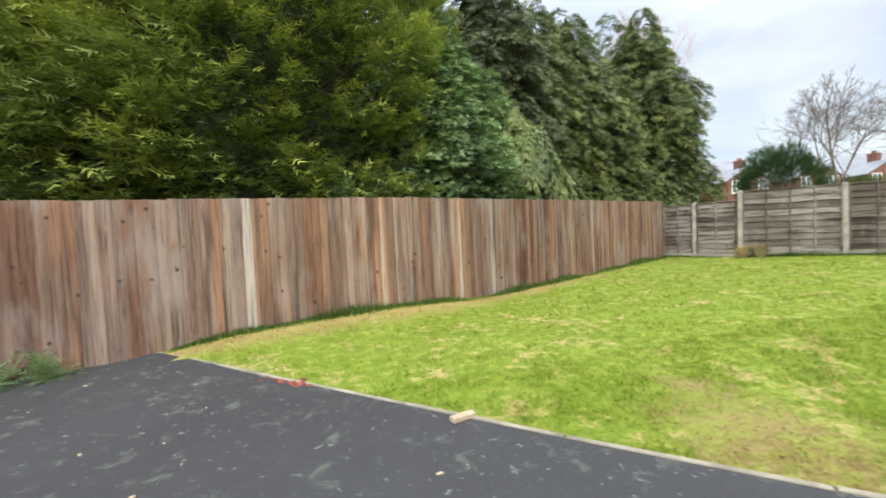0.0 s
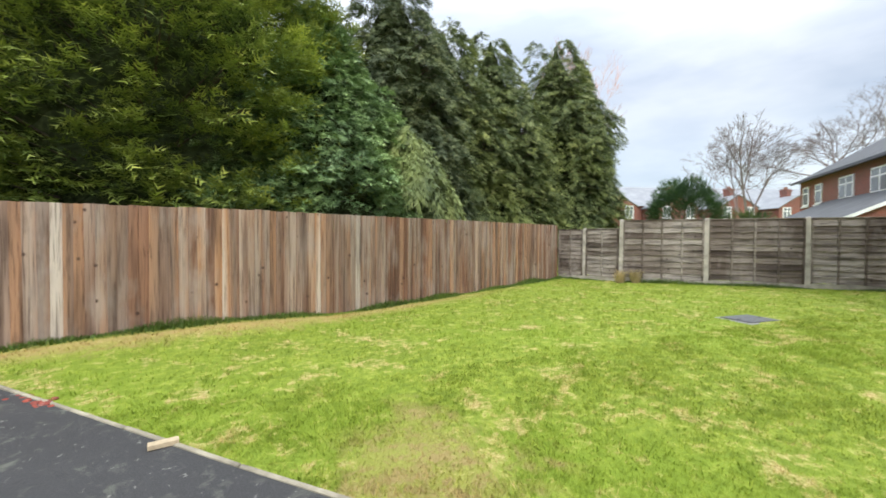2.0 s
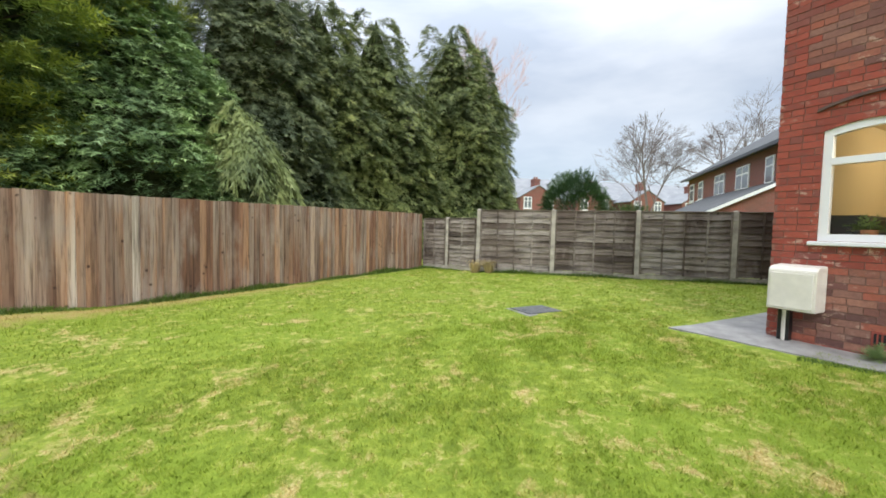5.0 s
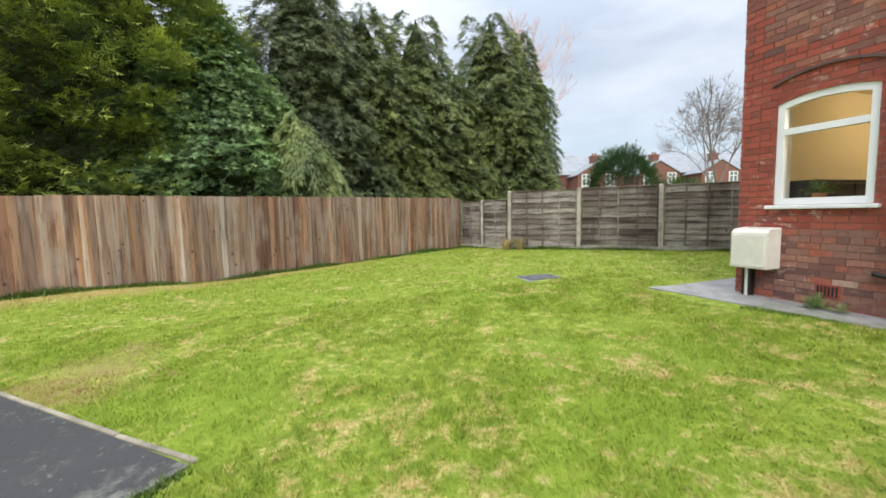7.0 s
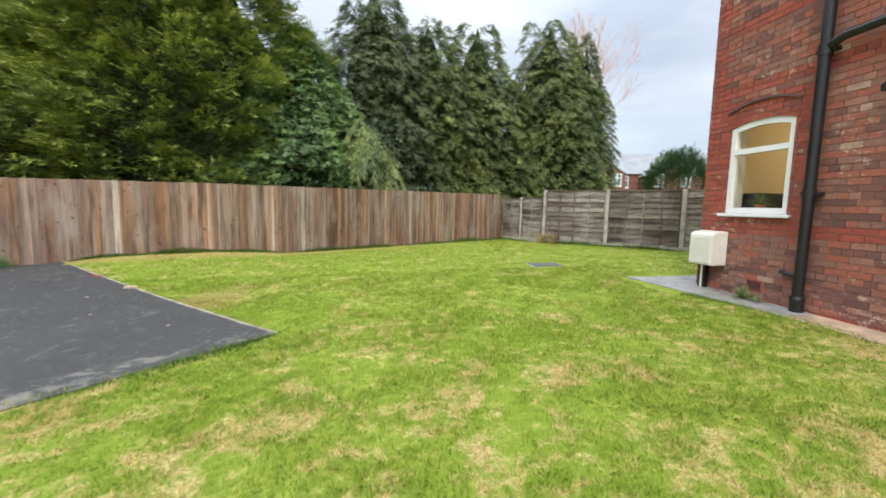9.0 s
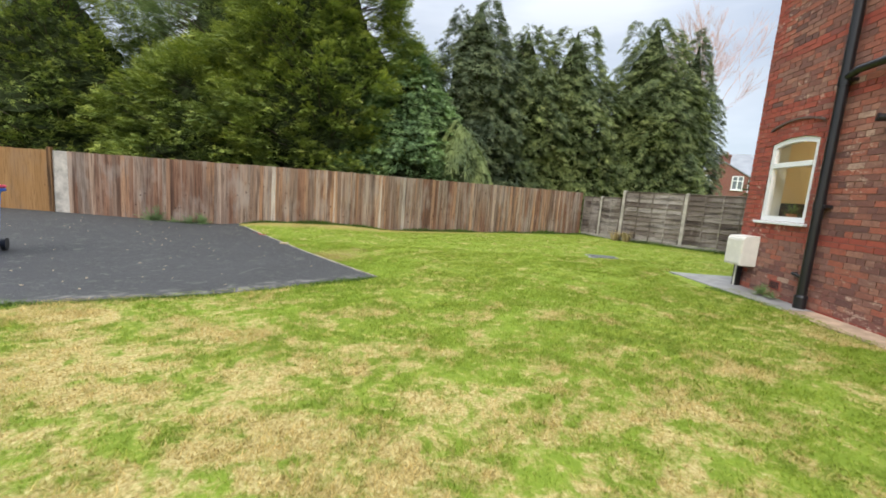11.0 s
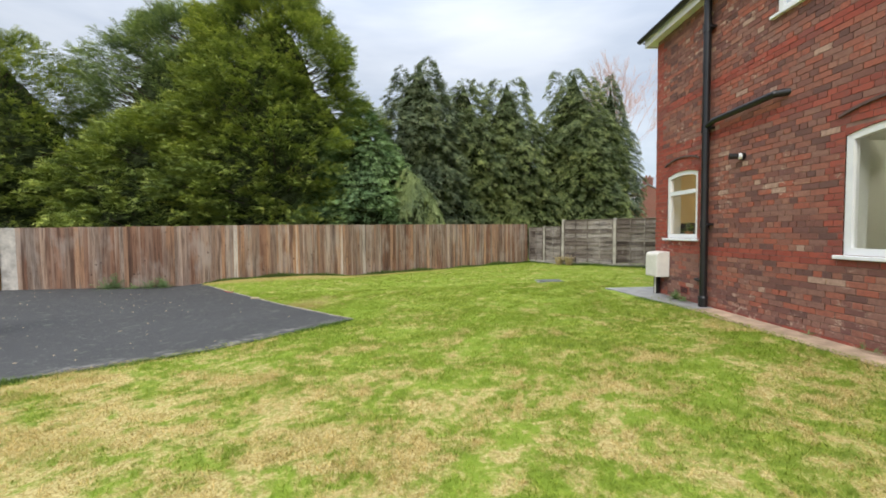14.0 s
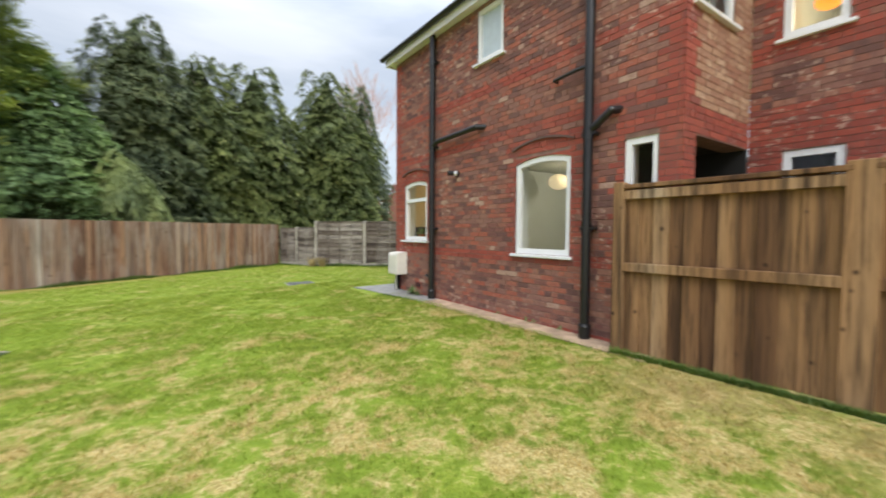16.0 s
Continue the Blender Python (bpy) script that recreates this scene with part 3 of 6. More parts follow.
# ---- concrete-post fence with lap panels ----
C0, C_DIR = Vector((9.93, 7.12)), Vector((1.29, -1.37)).normalized()
C_ANG = math.atan2(C_DIR.y, C_DIR.x)
lap_fence = empty("lap_fence", pose(0, 0, 0), "grey weathered lap panels between tall concrete posts", "fence")


def concrete_post(x, y, ztop):
    z0 = gh(x, y) - 0.1
    bm = bmesh.new()
    box(bm, (-0.05, -0.047, 0), (0.05, 0.047, ztop - z0 - 0.03))
    top = [v for v in bm.verts if v.co.z > 0.5]
    r = bmesh.ops.extrude_face_region(bm, geom=[f for f in bm.faces if f.normal.z > 0.9])
    vs = [g for g in r["geom"] if isinstance(g, bmesh.types.BMVert)]
    for v in vs:
        v.co = Vector((v.co.x * 0.55, v.co.y * 0.7, v.co.z + 0.03))
    o = part("post", bm, M_CONC, lap_fence, "pale concrete post")
    o.matrix_world = pose(x, y, z0, rs.uniform(-0.5, 0.5), rs.uniform(-0.5, 0.5), math.degrees(C_ANG))


def lap_panel(p, q, ztop, slats=10, battens=4):
    """One lap panel: waney slats that overlap, upright battens, a top cap and a gravel board."""
    L = (q - p).length
    z0 = (gh(p.x, p.y) + gh(q.x, q.y)) / 2
    ang = math.degrees(math.atan2(q.y - p.y, q.x - p.x))
    hh = ztop - z0 - 0.12
    base = pose(p.x, p.y, z0, 0, 0, ang)
    w = hh / slats
    for i in range(slats):
        bm = bmesh.new()
        n = 9
        jit = [rs.uniform(-0.016, 0.016) for _ in range(n)]
        vs = []
        for j in range(n):
            xx = 0.05 + (L - 0.10) * j / (n - 1)
            vs.append([bm.verts.new((xx, -0.042 + rs.uniform(-0.009, 0.009), i * w + 0.12 - 0.012 + jit[j])), bm.verts.new((xx, -0.010, (i + 1) * w + 0.13)),
                       bm.verts.new((xx, 0.002, (i + 1) * w + 0.13)), bm.verts.new((xx, -0.012, i * w + 0.12 - 0.012 + jit[j]))])
        for A, B in zip(vs, vs[1:]):
            for c in range(4):
                bm.faces.new((A[c], B[c], B[(c + 1) % 4], A[(c + 1) % 4]))
        bm.faces.new(vs[0]), bm.faces.new(vs[-1][::-1])
        bmesh.ops.recalc_face_normals(bm, faces=bm.faces)
        o = part("slat", bm, M_LAP, lap_fence)
        o.matrix_world = base
    for i in range(battens + 1):
        xx = 0.07 + (L - 0.14) * i / battens
        o = part("batten", boxed((xx - 0.02, -0.058, 0.10), (xx + 0.02, -0.034, hh + 0.12), 0.003), M_LAP, lap_fence)
        o.matrix_world = base
    o = part("cap", boxed((0.05, -0.045, hh + 0.131), (L - 0.05, 0.02, hh + 0.152), 0.003), M_LAP, lap_fence)
    o.matrix_world = base
    o = part("gravel_board", boxed((0.05, -0.025, -0.08), (L - 0.05, 0.02, 0.105), 0.004), M_CONC, lap_fence)
    o.matrix_world = base


posts = [C0 + C_DIR * 1.88 * i for i in range(0, 7)]
for i, p in enumerate(posts):
    concrete_post(p.x, p.y, 2.145)
for p, q in zip(posts, posts[1:]):
    lap_panel(p, q, 2.09)
# lower panels towards the boarded fence
P2 = Vector((9.51, 8.02))
concrete_post(P2.x, P2.y, 1.93)
lap_panel(P2, C0, 1.88, 11, 2)
lap_panel(Vector((9.02, 8.62)), P2, 1.86, 11, 2)


# ---- conifers ----
def frond_mesh(centre, outdir, up, length, width, droop, n, rs):
    """Feathery sprays: a spine with leaflets on both sides, all arrays at once."""
    N = len(centre)
    side = np.cross(outdir, up)
    side /= np.linalg.norm(side, axis=1, keepdims=True) + 1e-9
    nrm = np.cross(side, outdir)
    t = np.linspace(0, 1, n + 1)
    spine = centre[:, None] + outdir[:, None] * (t[None, :, None] * length[:, None, None]) - np.array([0, 0, 1.0]) * (t[None, :, None] ** 2 * (droop * length)[:, None, None])
    prof = np.sin(np.pi * np.clip(t[:-1] * 0.85 + 0.12, 0, 1)) * 0.9 + 0.1
    tips = []
    for sgn in (-1, 1):
        w = width[:, None] * prof[None] * rs.uniform(0.6, 1.25, (N, n))
        tip = (spine[:, :-1] * 0.3 + spine[:, 1:] * 0.7) + sgn * side[:, None] * w[..., None] + outdir[:, None] * (w * 0.75)[..., None] + nrm[:, None] * (rs.uniform(-0.3, 0.3, (N, n)) * w)[..., None]
        tip[..., 2] -= droop[:, None] * w * 0.8
        tips.append(tip)
    slim = spine[:, :-1] * 0.45 + spine[:, 1:] * 0.55
    co = np.concatenate([spine, tips[0], tips[1], slim], axis=1)
    per = co.shape[1]
    base = (np.arange(N) * per)[:, None]
    i = np.arange(n)
    tl = np.stack([i, 3 * n + 1 + i, n + 1 + i], 1).ravel()
    tr = np.stack([3 * n + 1 + i, i, 2 * n + 1 + i], 1).ravel()
    tris = np.concatenate([base + tl[None], base + tr[None]], axis=1).reshape(-1, 3)
    return co.reshape(-1, 3), tris


def fence_y(x):
    return np.maximum(4.84 + 0.256 * x, 4.57 + 0.43 * x)


# bough length, half-width, thickness, rise, sag, spray length range, spray width, spray droop, core ratio
HABIT = {
    "dome": dict(L=0.95, W=0.27, T=0.06, el=0.16, sag=0.06, sl=(0.18, 0.30), sw=0.36, sd=-0.06, core=0.70),
    "cone": dict(L=0.58, W=0.20, T=0.028, el=0.06, sag=0.22, sl=(0.13, 0.22), sw=0.42, sd=0.18, core=0.80),
    "column": dict(L=0.60, W=0.14, T=0.04, el=0.12, sag=0.62, sl=(0.13, 0.22), sw=0.50, sd=0.48, core=0.76),
    "weep": dict(L=1.0, W=0.17, T=0.09, el=0.45, sag=1.3, sl=(0.22, 0.42), sw=0.20, sd=1.5, core=0.0),
}


def conifer(name, x, y, height, radius, kind, material, boughs, per, seed, low=0.3, label="", leaders=1, lean=(0, 0), taper=1.9):
    """A conifer: trunk with limbs, an added dark shell for the inner shade and a crown of separate boughs, each a plume
    of small sprays.
    """
    rs = np.random.RandomState(seed)
    H = HABIT[kind]
    z0 = gh(x, y)
    tree = empty(name, pose(x, y, z0), label, "tree", "conifers behind the fence")

    def profile(f):
        if kind == "cone":
            return np.clip(1 - f, 0, 1) ** 0.85
        if kind == "column":
            return np.minimum(1, np.clip(1 - f, 0, 1) * taper) ** 0.72 * (0.86 + 0.14 * np.cos(f * 2.4))
        if kind == "weep":
            return np.clip(1.05 - f, 0, 1) ** 0.35 * (0.55 + 0.45 * np.sin(f * 7.0) ** 2)
        return np.sqrt(np.clip(1 - (f - 0.2) ** 2 / 0.66, 0.02, 1)) * (1 - 0.12 * f)

    # boughs spread evenly over the crown's surface, fewer on the shaded north side
    n0 = int(boughs * 1.45)
    grid = np.linspace(0, 1, 400)
    cum = np.cumsum(profile(grid) + 0.16 + (0.9 * grid ** 4 if kind == "dome" else 0.0))
    f = np.interp((np.arange(n0) + rs.uniform(0, 1, n0)) / n0, cum / cum[-1], grid) * 0.99
    az = (np.arange(n0) * 2.39996 + rs.normal(0, 0.25, n0)) % (2 * np.pi)
    stay = (np.sin(az) < 0.35) | (rs.uniform(0, 1, n0) < 0.25)
    if kind == "dome":
        hole = np.sin(az * 4 + f * 9 + seed) * np.sin(f * 17 + az * 2.3 + seed * 2)
        stay &= (hole < 0.78) | (rs.uniform(0, 1, n0) < 0.2)
    f, az = f[stay], az[stay]
    nl = len(f)
    which = rs.randint(0, leaders, nl)
    la = rs.uniform(0, 6.28) + np.arange(leaders) * 6.28 / leaders
    loff = radius * 0.42 * (leaders > 1)
    hf = np.where(which == 0, 1.0, rs.uniform(0.88, 0.96, leaders)[which])
    hz = low + f * (height - low) * np.where(f > 0.5, 1 - (1 - hf) * (f - 0.5) * 2, 1.0)
    lob = 1 + 0.11 * np.sin(az * 5 + hz * 1.3 + seed) + 0.08 * np.sin(az * 3 - hz * 2.1 + seed) + rs.uniform(-0.13, 0.11, nl)
    prof = profile(f) * np.where((leaders > 1) & (f > 0.72), 0.82, 1.0)
    reach = np.maximum(0.10, radius * prof * lob)
    ox = np.cos(la)[which] * loff * f ** 3 + lean[0] * f
    oy = np.sin(la)[which] * loff * f ** 3 + lean[1] * f
    L = H["L"] * rs.uniform(0.7, 1.25, nl) * np.minimum(1, 0.42 + reach / 1.6)
    el = H["el"] + rs.normal(0, 0.14, nl) + np.clip((f - 0.6) * 2.0, 0, 1) * (0.45 if kind == "dome" else 0.25)
    A = np.stack([np.cos(az) * np.cos(el), np.sin(az) * np.cos(el), np.sin(el)], -1)
    S = np.stack([-np.sin(az), np.cos(az), np.zeros(nl)], -1)
    U = np.cross(A, S)
    base = np.stack([ox + np.cos(az) * (reach - 0.6 * L), oy + np.sin(az) * (reach - 0.6 * L), hz], -1)
    s = rs.uniform(0, 1, (nl, per)) ** 0.7
    wn_ = rs.normal(0, 1, (nl, per))
    w = wn_ * H["W"] * (1.08 - s) ** 0.7 * np.minimum(1.2, L / H["L"])[:, None]
    vn = rs.normal(0, 1, (nl, per))
    v = vn * H["T"] - np.abs(w) * 0.3
    centre = base[:, None] + A[:, None] * (s * L[:, None])[..., None] + S[:, None] * w[..., None] + U[:, None] * v[..., None]
    centre[..., 2] -= H["sag"] * s ** 2 * L[:, None]
    out = A[:, None] + S[:, None] * (wn_ * 0.42)[..., None] + U[:, None] * rs.normal(0, 0.25, (nl, per))[..., None]
    out[..., 2] -= H["sd"] * (0.35 + s)
    out += rs.normal(0, 0.12, out.shape)
    out /= np.linalg.norm(out, axis=-1, keepdims=True)
    # colour weight: painted shade inside and under a bough, pale young tips outside
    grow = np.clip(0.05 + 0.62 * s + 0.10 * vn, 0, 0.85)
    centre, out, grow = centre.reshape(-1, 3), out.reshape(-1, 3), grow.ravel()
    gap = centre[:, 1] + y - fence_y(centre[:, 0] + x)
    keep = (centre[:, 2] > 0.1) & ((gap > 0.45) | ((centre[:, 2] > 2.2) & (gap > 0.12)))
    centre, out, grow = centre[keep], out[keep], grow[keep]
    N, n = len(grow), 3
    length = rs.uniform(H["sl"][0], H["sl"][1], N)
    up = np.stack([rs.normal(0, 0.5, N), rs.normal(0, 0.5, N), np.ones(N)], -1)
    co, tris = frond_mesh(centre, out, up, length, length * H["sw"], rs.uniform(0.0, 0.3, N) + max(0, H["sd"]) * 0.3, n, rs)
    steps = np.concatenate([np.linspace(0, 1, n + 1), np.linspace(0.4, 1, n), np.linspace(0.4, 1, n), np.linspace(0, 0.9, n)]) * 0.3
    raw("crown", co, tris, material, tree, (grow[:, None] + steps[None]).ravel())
    # added closed shell: its dark colour paints the inner shade and hides the sky
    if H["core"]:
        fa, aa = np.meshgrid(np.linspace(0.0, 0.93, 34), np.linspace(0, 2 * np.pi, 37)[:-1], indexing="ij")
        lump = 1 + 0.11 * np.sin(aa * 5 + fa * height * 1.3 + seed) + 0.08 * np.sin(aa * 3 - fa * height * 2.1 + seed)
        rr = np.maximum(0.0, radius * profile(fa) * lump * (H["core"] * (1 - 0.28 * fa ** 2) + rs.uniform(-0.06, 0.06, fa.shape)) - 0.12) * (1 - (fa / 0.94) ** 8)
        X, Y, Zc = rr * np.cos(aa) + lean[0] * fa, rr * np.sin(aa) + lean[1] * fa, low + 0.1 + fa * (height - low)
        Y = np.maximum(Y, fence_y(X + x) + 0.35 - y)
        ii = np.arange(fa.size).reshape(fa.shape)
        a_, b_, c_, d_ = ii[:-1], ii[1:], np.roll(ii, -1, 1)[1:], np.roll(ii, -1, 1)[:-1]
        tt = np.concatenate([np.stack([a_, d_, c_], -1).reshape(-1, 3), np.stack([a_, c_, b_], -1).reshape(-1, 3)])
        raw("shade_core", np.stack([X, Y, Zc], -1).reshape(-1, 3), tt, M_INNERSHADE, tree)
    bm = bmesh.new()
    cyl(bm, (0, 0, -0.1), (lean[0] * 0.9, lean[1] * 0.9, height * 0.92), 0.018 * height, 0.012, 10)
    for i in range(0, nl, 3):
        p0 = base[i] - A[i] * reach[i] * 0.4
        p1 = base[i] + A[i] * L[i] * 0.35
        if p1[1] + y - float(fence_y(p1[0] + x)) < 0.3 and p1[2] < 2.3:
            continue
        cyl(bm, (p0[0], p0[1], p0[2]), tuple(p1), 0.008 + 0.008 * reach[i], 0.004, 3)
    part("trunk", bm, M_BARK, tree)
    return tree


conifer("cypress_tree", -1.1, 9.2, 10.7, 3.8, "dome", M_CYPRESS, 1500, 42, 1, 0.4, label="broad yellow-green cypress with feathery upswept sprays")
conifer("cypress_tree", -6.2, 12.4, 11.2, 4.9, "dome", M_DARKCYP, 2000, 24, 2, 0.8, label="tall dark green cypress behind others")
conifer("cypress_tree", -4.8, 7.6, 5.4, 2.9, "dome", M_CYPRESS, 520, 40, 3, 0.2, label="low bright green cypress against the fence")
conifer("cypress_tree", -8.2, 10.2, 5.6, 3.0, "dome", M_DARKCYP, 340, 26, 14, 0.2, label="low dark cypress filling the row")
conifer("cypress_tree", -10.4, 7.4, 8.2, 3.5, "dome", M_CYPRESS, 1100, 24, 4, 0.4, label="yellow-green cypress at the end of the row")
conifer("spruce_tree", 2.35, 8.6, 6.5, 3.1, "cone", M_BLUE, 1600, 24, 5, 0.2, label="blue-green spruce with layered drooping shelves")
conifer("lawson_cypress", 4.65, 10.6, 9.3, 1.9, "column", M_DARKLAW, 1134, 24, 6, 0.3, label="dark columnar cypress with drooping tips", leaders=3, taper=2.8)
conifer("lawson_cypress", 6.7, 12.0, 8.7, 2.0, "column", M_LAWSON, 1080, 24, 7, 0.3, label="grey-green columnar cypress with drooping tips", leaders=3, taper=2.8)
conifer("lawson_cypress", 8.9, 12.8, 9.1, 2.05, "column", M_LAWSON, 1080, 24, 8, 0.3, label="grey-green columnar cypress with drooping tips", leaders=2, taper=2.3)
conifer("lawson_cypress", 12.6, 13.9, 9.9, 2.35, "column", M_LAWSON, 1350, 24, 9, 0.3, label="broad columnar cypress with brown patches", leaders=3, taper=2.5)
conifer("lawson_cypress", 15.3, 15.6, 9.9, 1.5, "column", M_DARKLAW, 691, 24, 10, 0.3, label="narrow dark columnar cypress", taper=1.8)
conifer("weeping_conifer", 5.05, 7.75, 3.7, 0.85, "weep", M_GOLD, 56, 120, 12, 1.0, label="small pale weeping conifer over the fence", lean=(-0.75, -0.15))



# ---- the house ----
WX, WY0, WY1, ZE = 9.70, 0.55, -5.55, 5.42
COURSE, BL, JOINT = 0.0735, 0.224, 0.009
ZB = 0.36


def grid_wall(name, origin, ang, length, z0, z1, holes, thick, material, label):
    """A wall core with openings through it: boxes butted round the holes. Along local x, outside towards local -y."""
    bm = bmesh.new()
    xs = sorted({0.012, length - 0.012, *[h[0] for h in holes], *[h[1] for h in holes]})
    for xa, xb in zip(xs, xs[1:]):
        mid = (xa + xb) / 2
        spans = sorted((h[2], h[3]) for h in holes if h[0] < mid < h[1])
        z = z0
        for a, b in spans + [(z1, z1)]:
            if a > z + 1e-6:
                box(bm, (xa, 0.006, z), (xb, thick, a))
            z = b
    ob = obj(name, bm, material)
    ob.matrix_world = pose(*origin, 0, 0, ang)
    return tagged(ob, label, "wall", kind="structure")


def brick_wall(wall, length, z0, z1, holes, rule, near=None, seed=1):
    """Bricks in stretcher courses on a wall core; rule(x, z) names the brick; near(x, z) makes it an object of its own."""
    rr = random.Random(seed)
    groups = {}
    meshes = {}
    n = int((z1 - z0) / COURSE)
    for c in range(n):
        za, zb = z0 + c * COURSE, z0 + (c + 1) * COURSE - JOINT
        header = c % 4 == 3
        L = BL / 2 + 0.002 if header else BL
        x = -(BL / 2 if c % 2 else 0.0)
        while x < length:
            xa, xb = max(x, 0), min(x + L - JOINT, length)
            x += L
            if xb - xa < 0.03:
                continue
            clips = [(xa, xb)]
            for h in holes:
                if zb > h[2] + 0.012 and za < h[3] - 0.012:
                    nxt = []
                    for a, b in clips:
                        if h[0] > a:
                            nxt.append((a, min(b, h[0])))
                        if h[1] < b:
                            nxt.append((max(a, h[1]), b))
                    clips = nxt
            for a, b in clips:
                if b - a < 0.03:
                    continue
                kind = rule((a + b) / 2, (za + zb) / 2)
                d = rr.uniform(-0.003, 0.003)
                if near and near((a + b) / 2, (za + zb) / 2):
                    key = (round(b - a, 3), kind)
                    if key not in meshes:
                        bm = boxed((0, 0, 0), (b - a, 0.05, COURSE - JOINT), 0.004)
                        me = bpy.data.meshes.new("brick")
                        bm.to_mesh(me)
                        bm.free()
                        me.materials.append(M_RED if kind == "red" else M_BRICK)
                        meshes[key] = me
                    share("brick", meshes[key], wall, pose(a, d, za))
                else:
                    groups.setdefault(kind, []).append((a, b, za, zb, d))
    corner = np.array([(0, 0, 0), (1, 0, 0), (1, 0, 1), (0, 0, 1), (0, 1, 0), (1, 1, 0), (1, 1, 1), (0, 1, 1)], float)
    t = np.array([(0, 1, 2), (0, 2, 3), (1, 5, 6), (1, 6, 2), (4, 0, 3), (4, 3, 7), (3, 2, 6), (3, 6, 7), (4, 5, 1), (4, 1, 0)])
    for kind, rows in groups.items():
        r = np.array(rows)
        lo = np.stack([r[:, 0], r[:, 4], r[:, 2]], 1)
        hi = np.stack([r[:, 1], r[:, 4] + 0.03, r[:, 3]], 1)
        co = (lo[:, None] + corner[None] * (hi - lo)[:, None]).reshape(-1, 3)
        tris = (np.arange(len(r))[:, None, None] * 8 + t[None]).reshape(-1, 3)
        ob = raw("brickwork", co, tris, {"red": M_RED_I, "buff": M_BUFF_I}.get(kind, M_BRICK_I), wall)
        tagged(ob, kind="stuff")


# openings of the west wall: local x runs south from the north corner; (x0, x1, z0, z1)
def wy(y):
    return WY0 - y


W1 = (wy(0.155), wy(-0.745), 1.58, 2.79)
W2 = (wy(-3.20), wy(-4.18), 1.44, 2.80)
W3 = (wy(-2.27), wy(-2.89), 4.50, 5.36)
W4 = (wy(-4.92), wy(-5.31), 1.75, 2.80)
HOLES = [W1, W2, W3, W4]
WLEN = WY0 - WY1


def west_rule(x, z):
    if x < 0.24 or x > WLEN - 0.2:
        return "red"
    if 1.30 < z < 1.46 or 3.16 < z < 3.32 or 3.98 < z < 4.10 or z < 0.52:
        return "red"
    for a, b, c, d in (W1, W2, W4):
        if a - 0.17 < x < b + 0.17 and c - 0.16 < z < d + 0.26:
            return "red"
    return "mixed"


def west_near(x, z):
    return 3.7 < x < 5.5 and 0.55 < z < 2.75


house_w = grid_wall("wall_west", (WX, WY0, 0), -90, WLEN, ZB - 0.3, ZE, HOLES, 0.26, M_MORTAR, "red and brown brick side wall of the house")
house_n = grid_wall("wall_north", (18.0, WY0, 0), 180, 18.0 - WX, ZB - 0.3, ZE, [], 0.26, M_MORTAR, "red brick rear wall of the house")
SX = 11.31
S_HOLES = [(0.26, SX - WX, 0.0, 2.77), (0.18, 1.11, 4.10, 5.0)]
house_s = grid_wall("wall_south", (WX + 0.0, WY1, 0), 0, SX - WX, ZB - 0.3, ZE, S_HOLES, 0.26, M_MORTAR, "buff brick return wall over a dark porch")
B_HOLES = [(0.30, 0.86, 3.98, 4.9), (0.34, 0.87, 1.6, 2.70)]
house_b = grid_wall("wall_front", (SX, WY1 - 0.0, 0), -90, 7.0, ZB - 0.3, ZE, B_HOLES, 0.26, M_MORTAR, "brick front wall set back behind the porch")


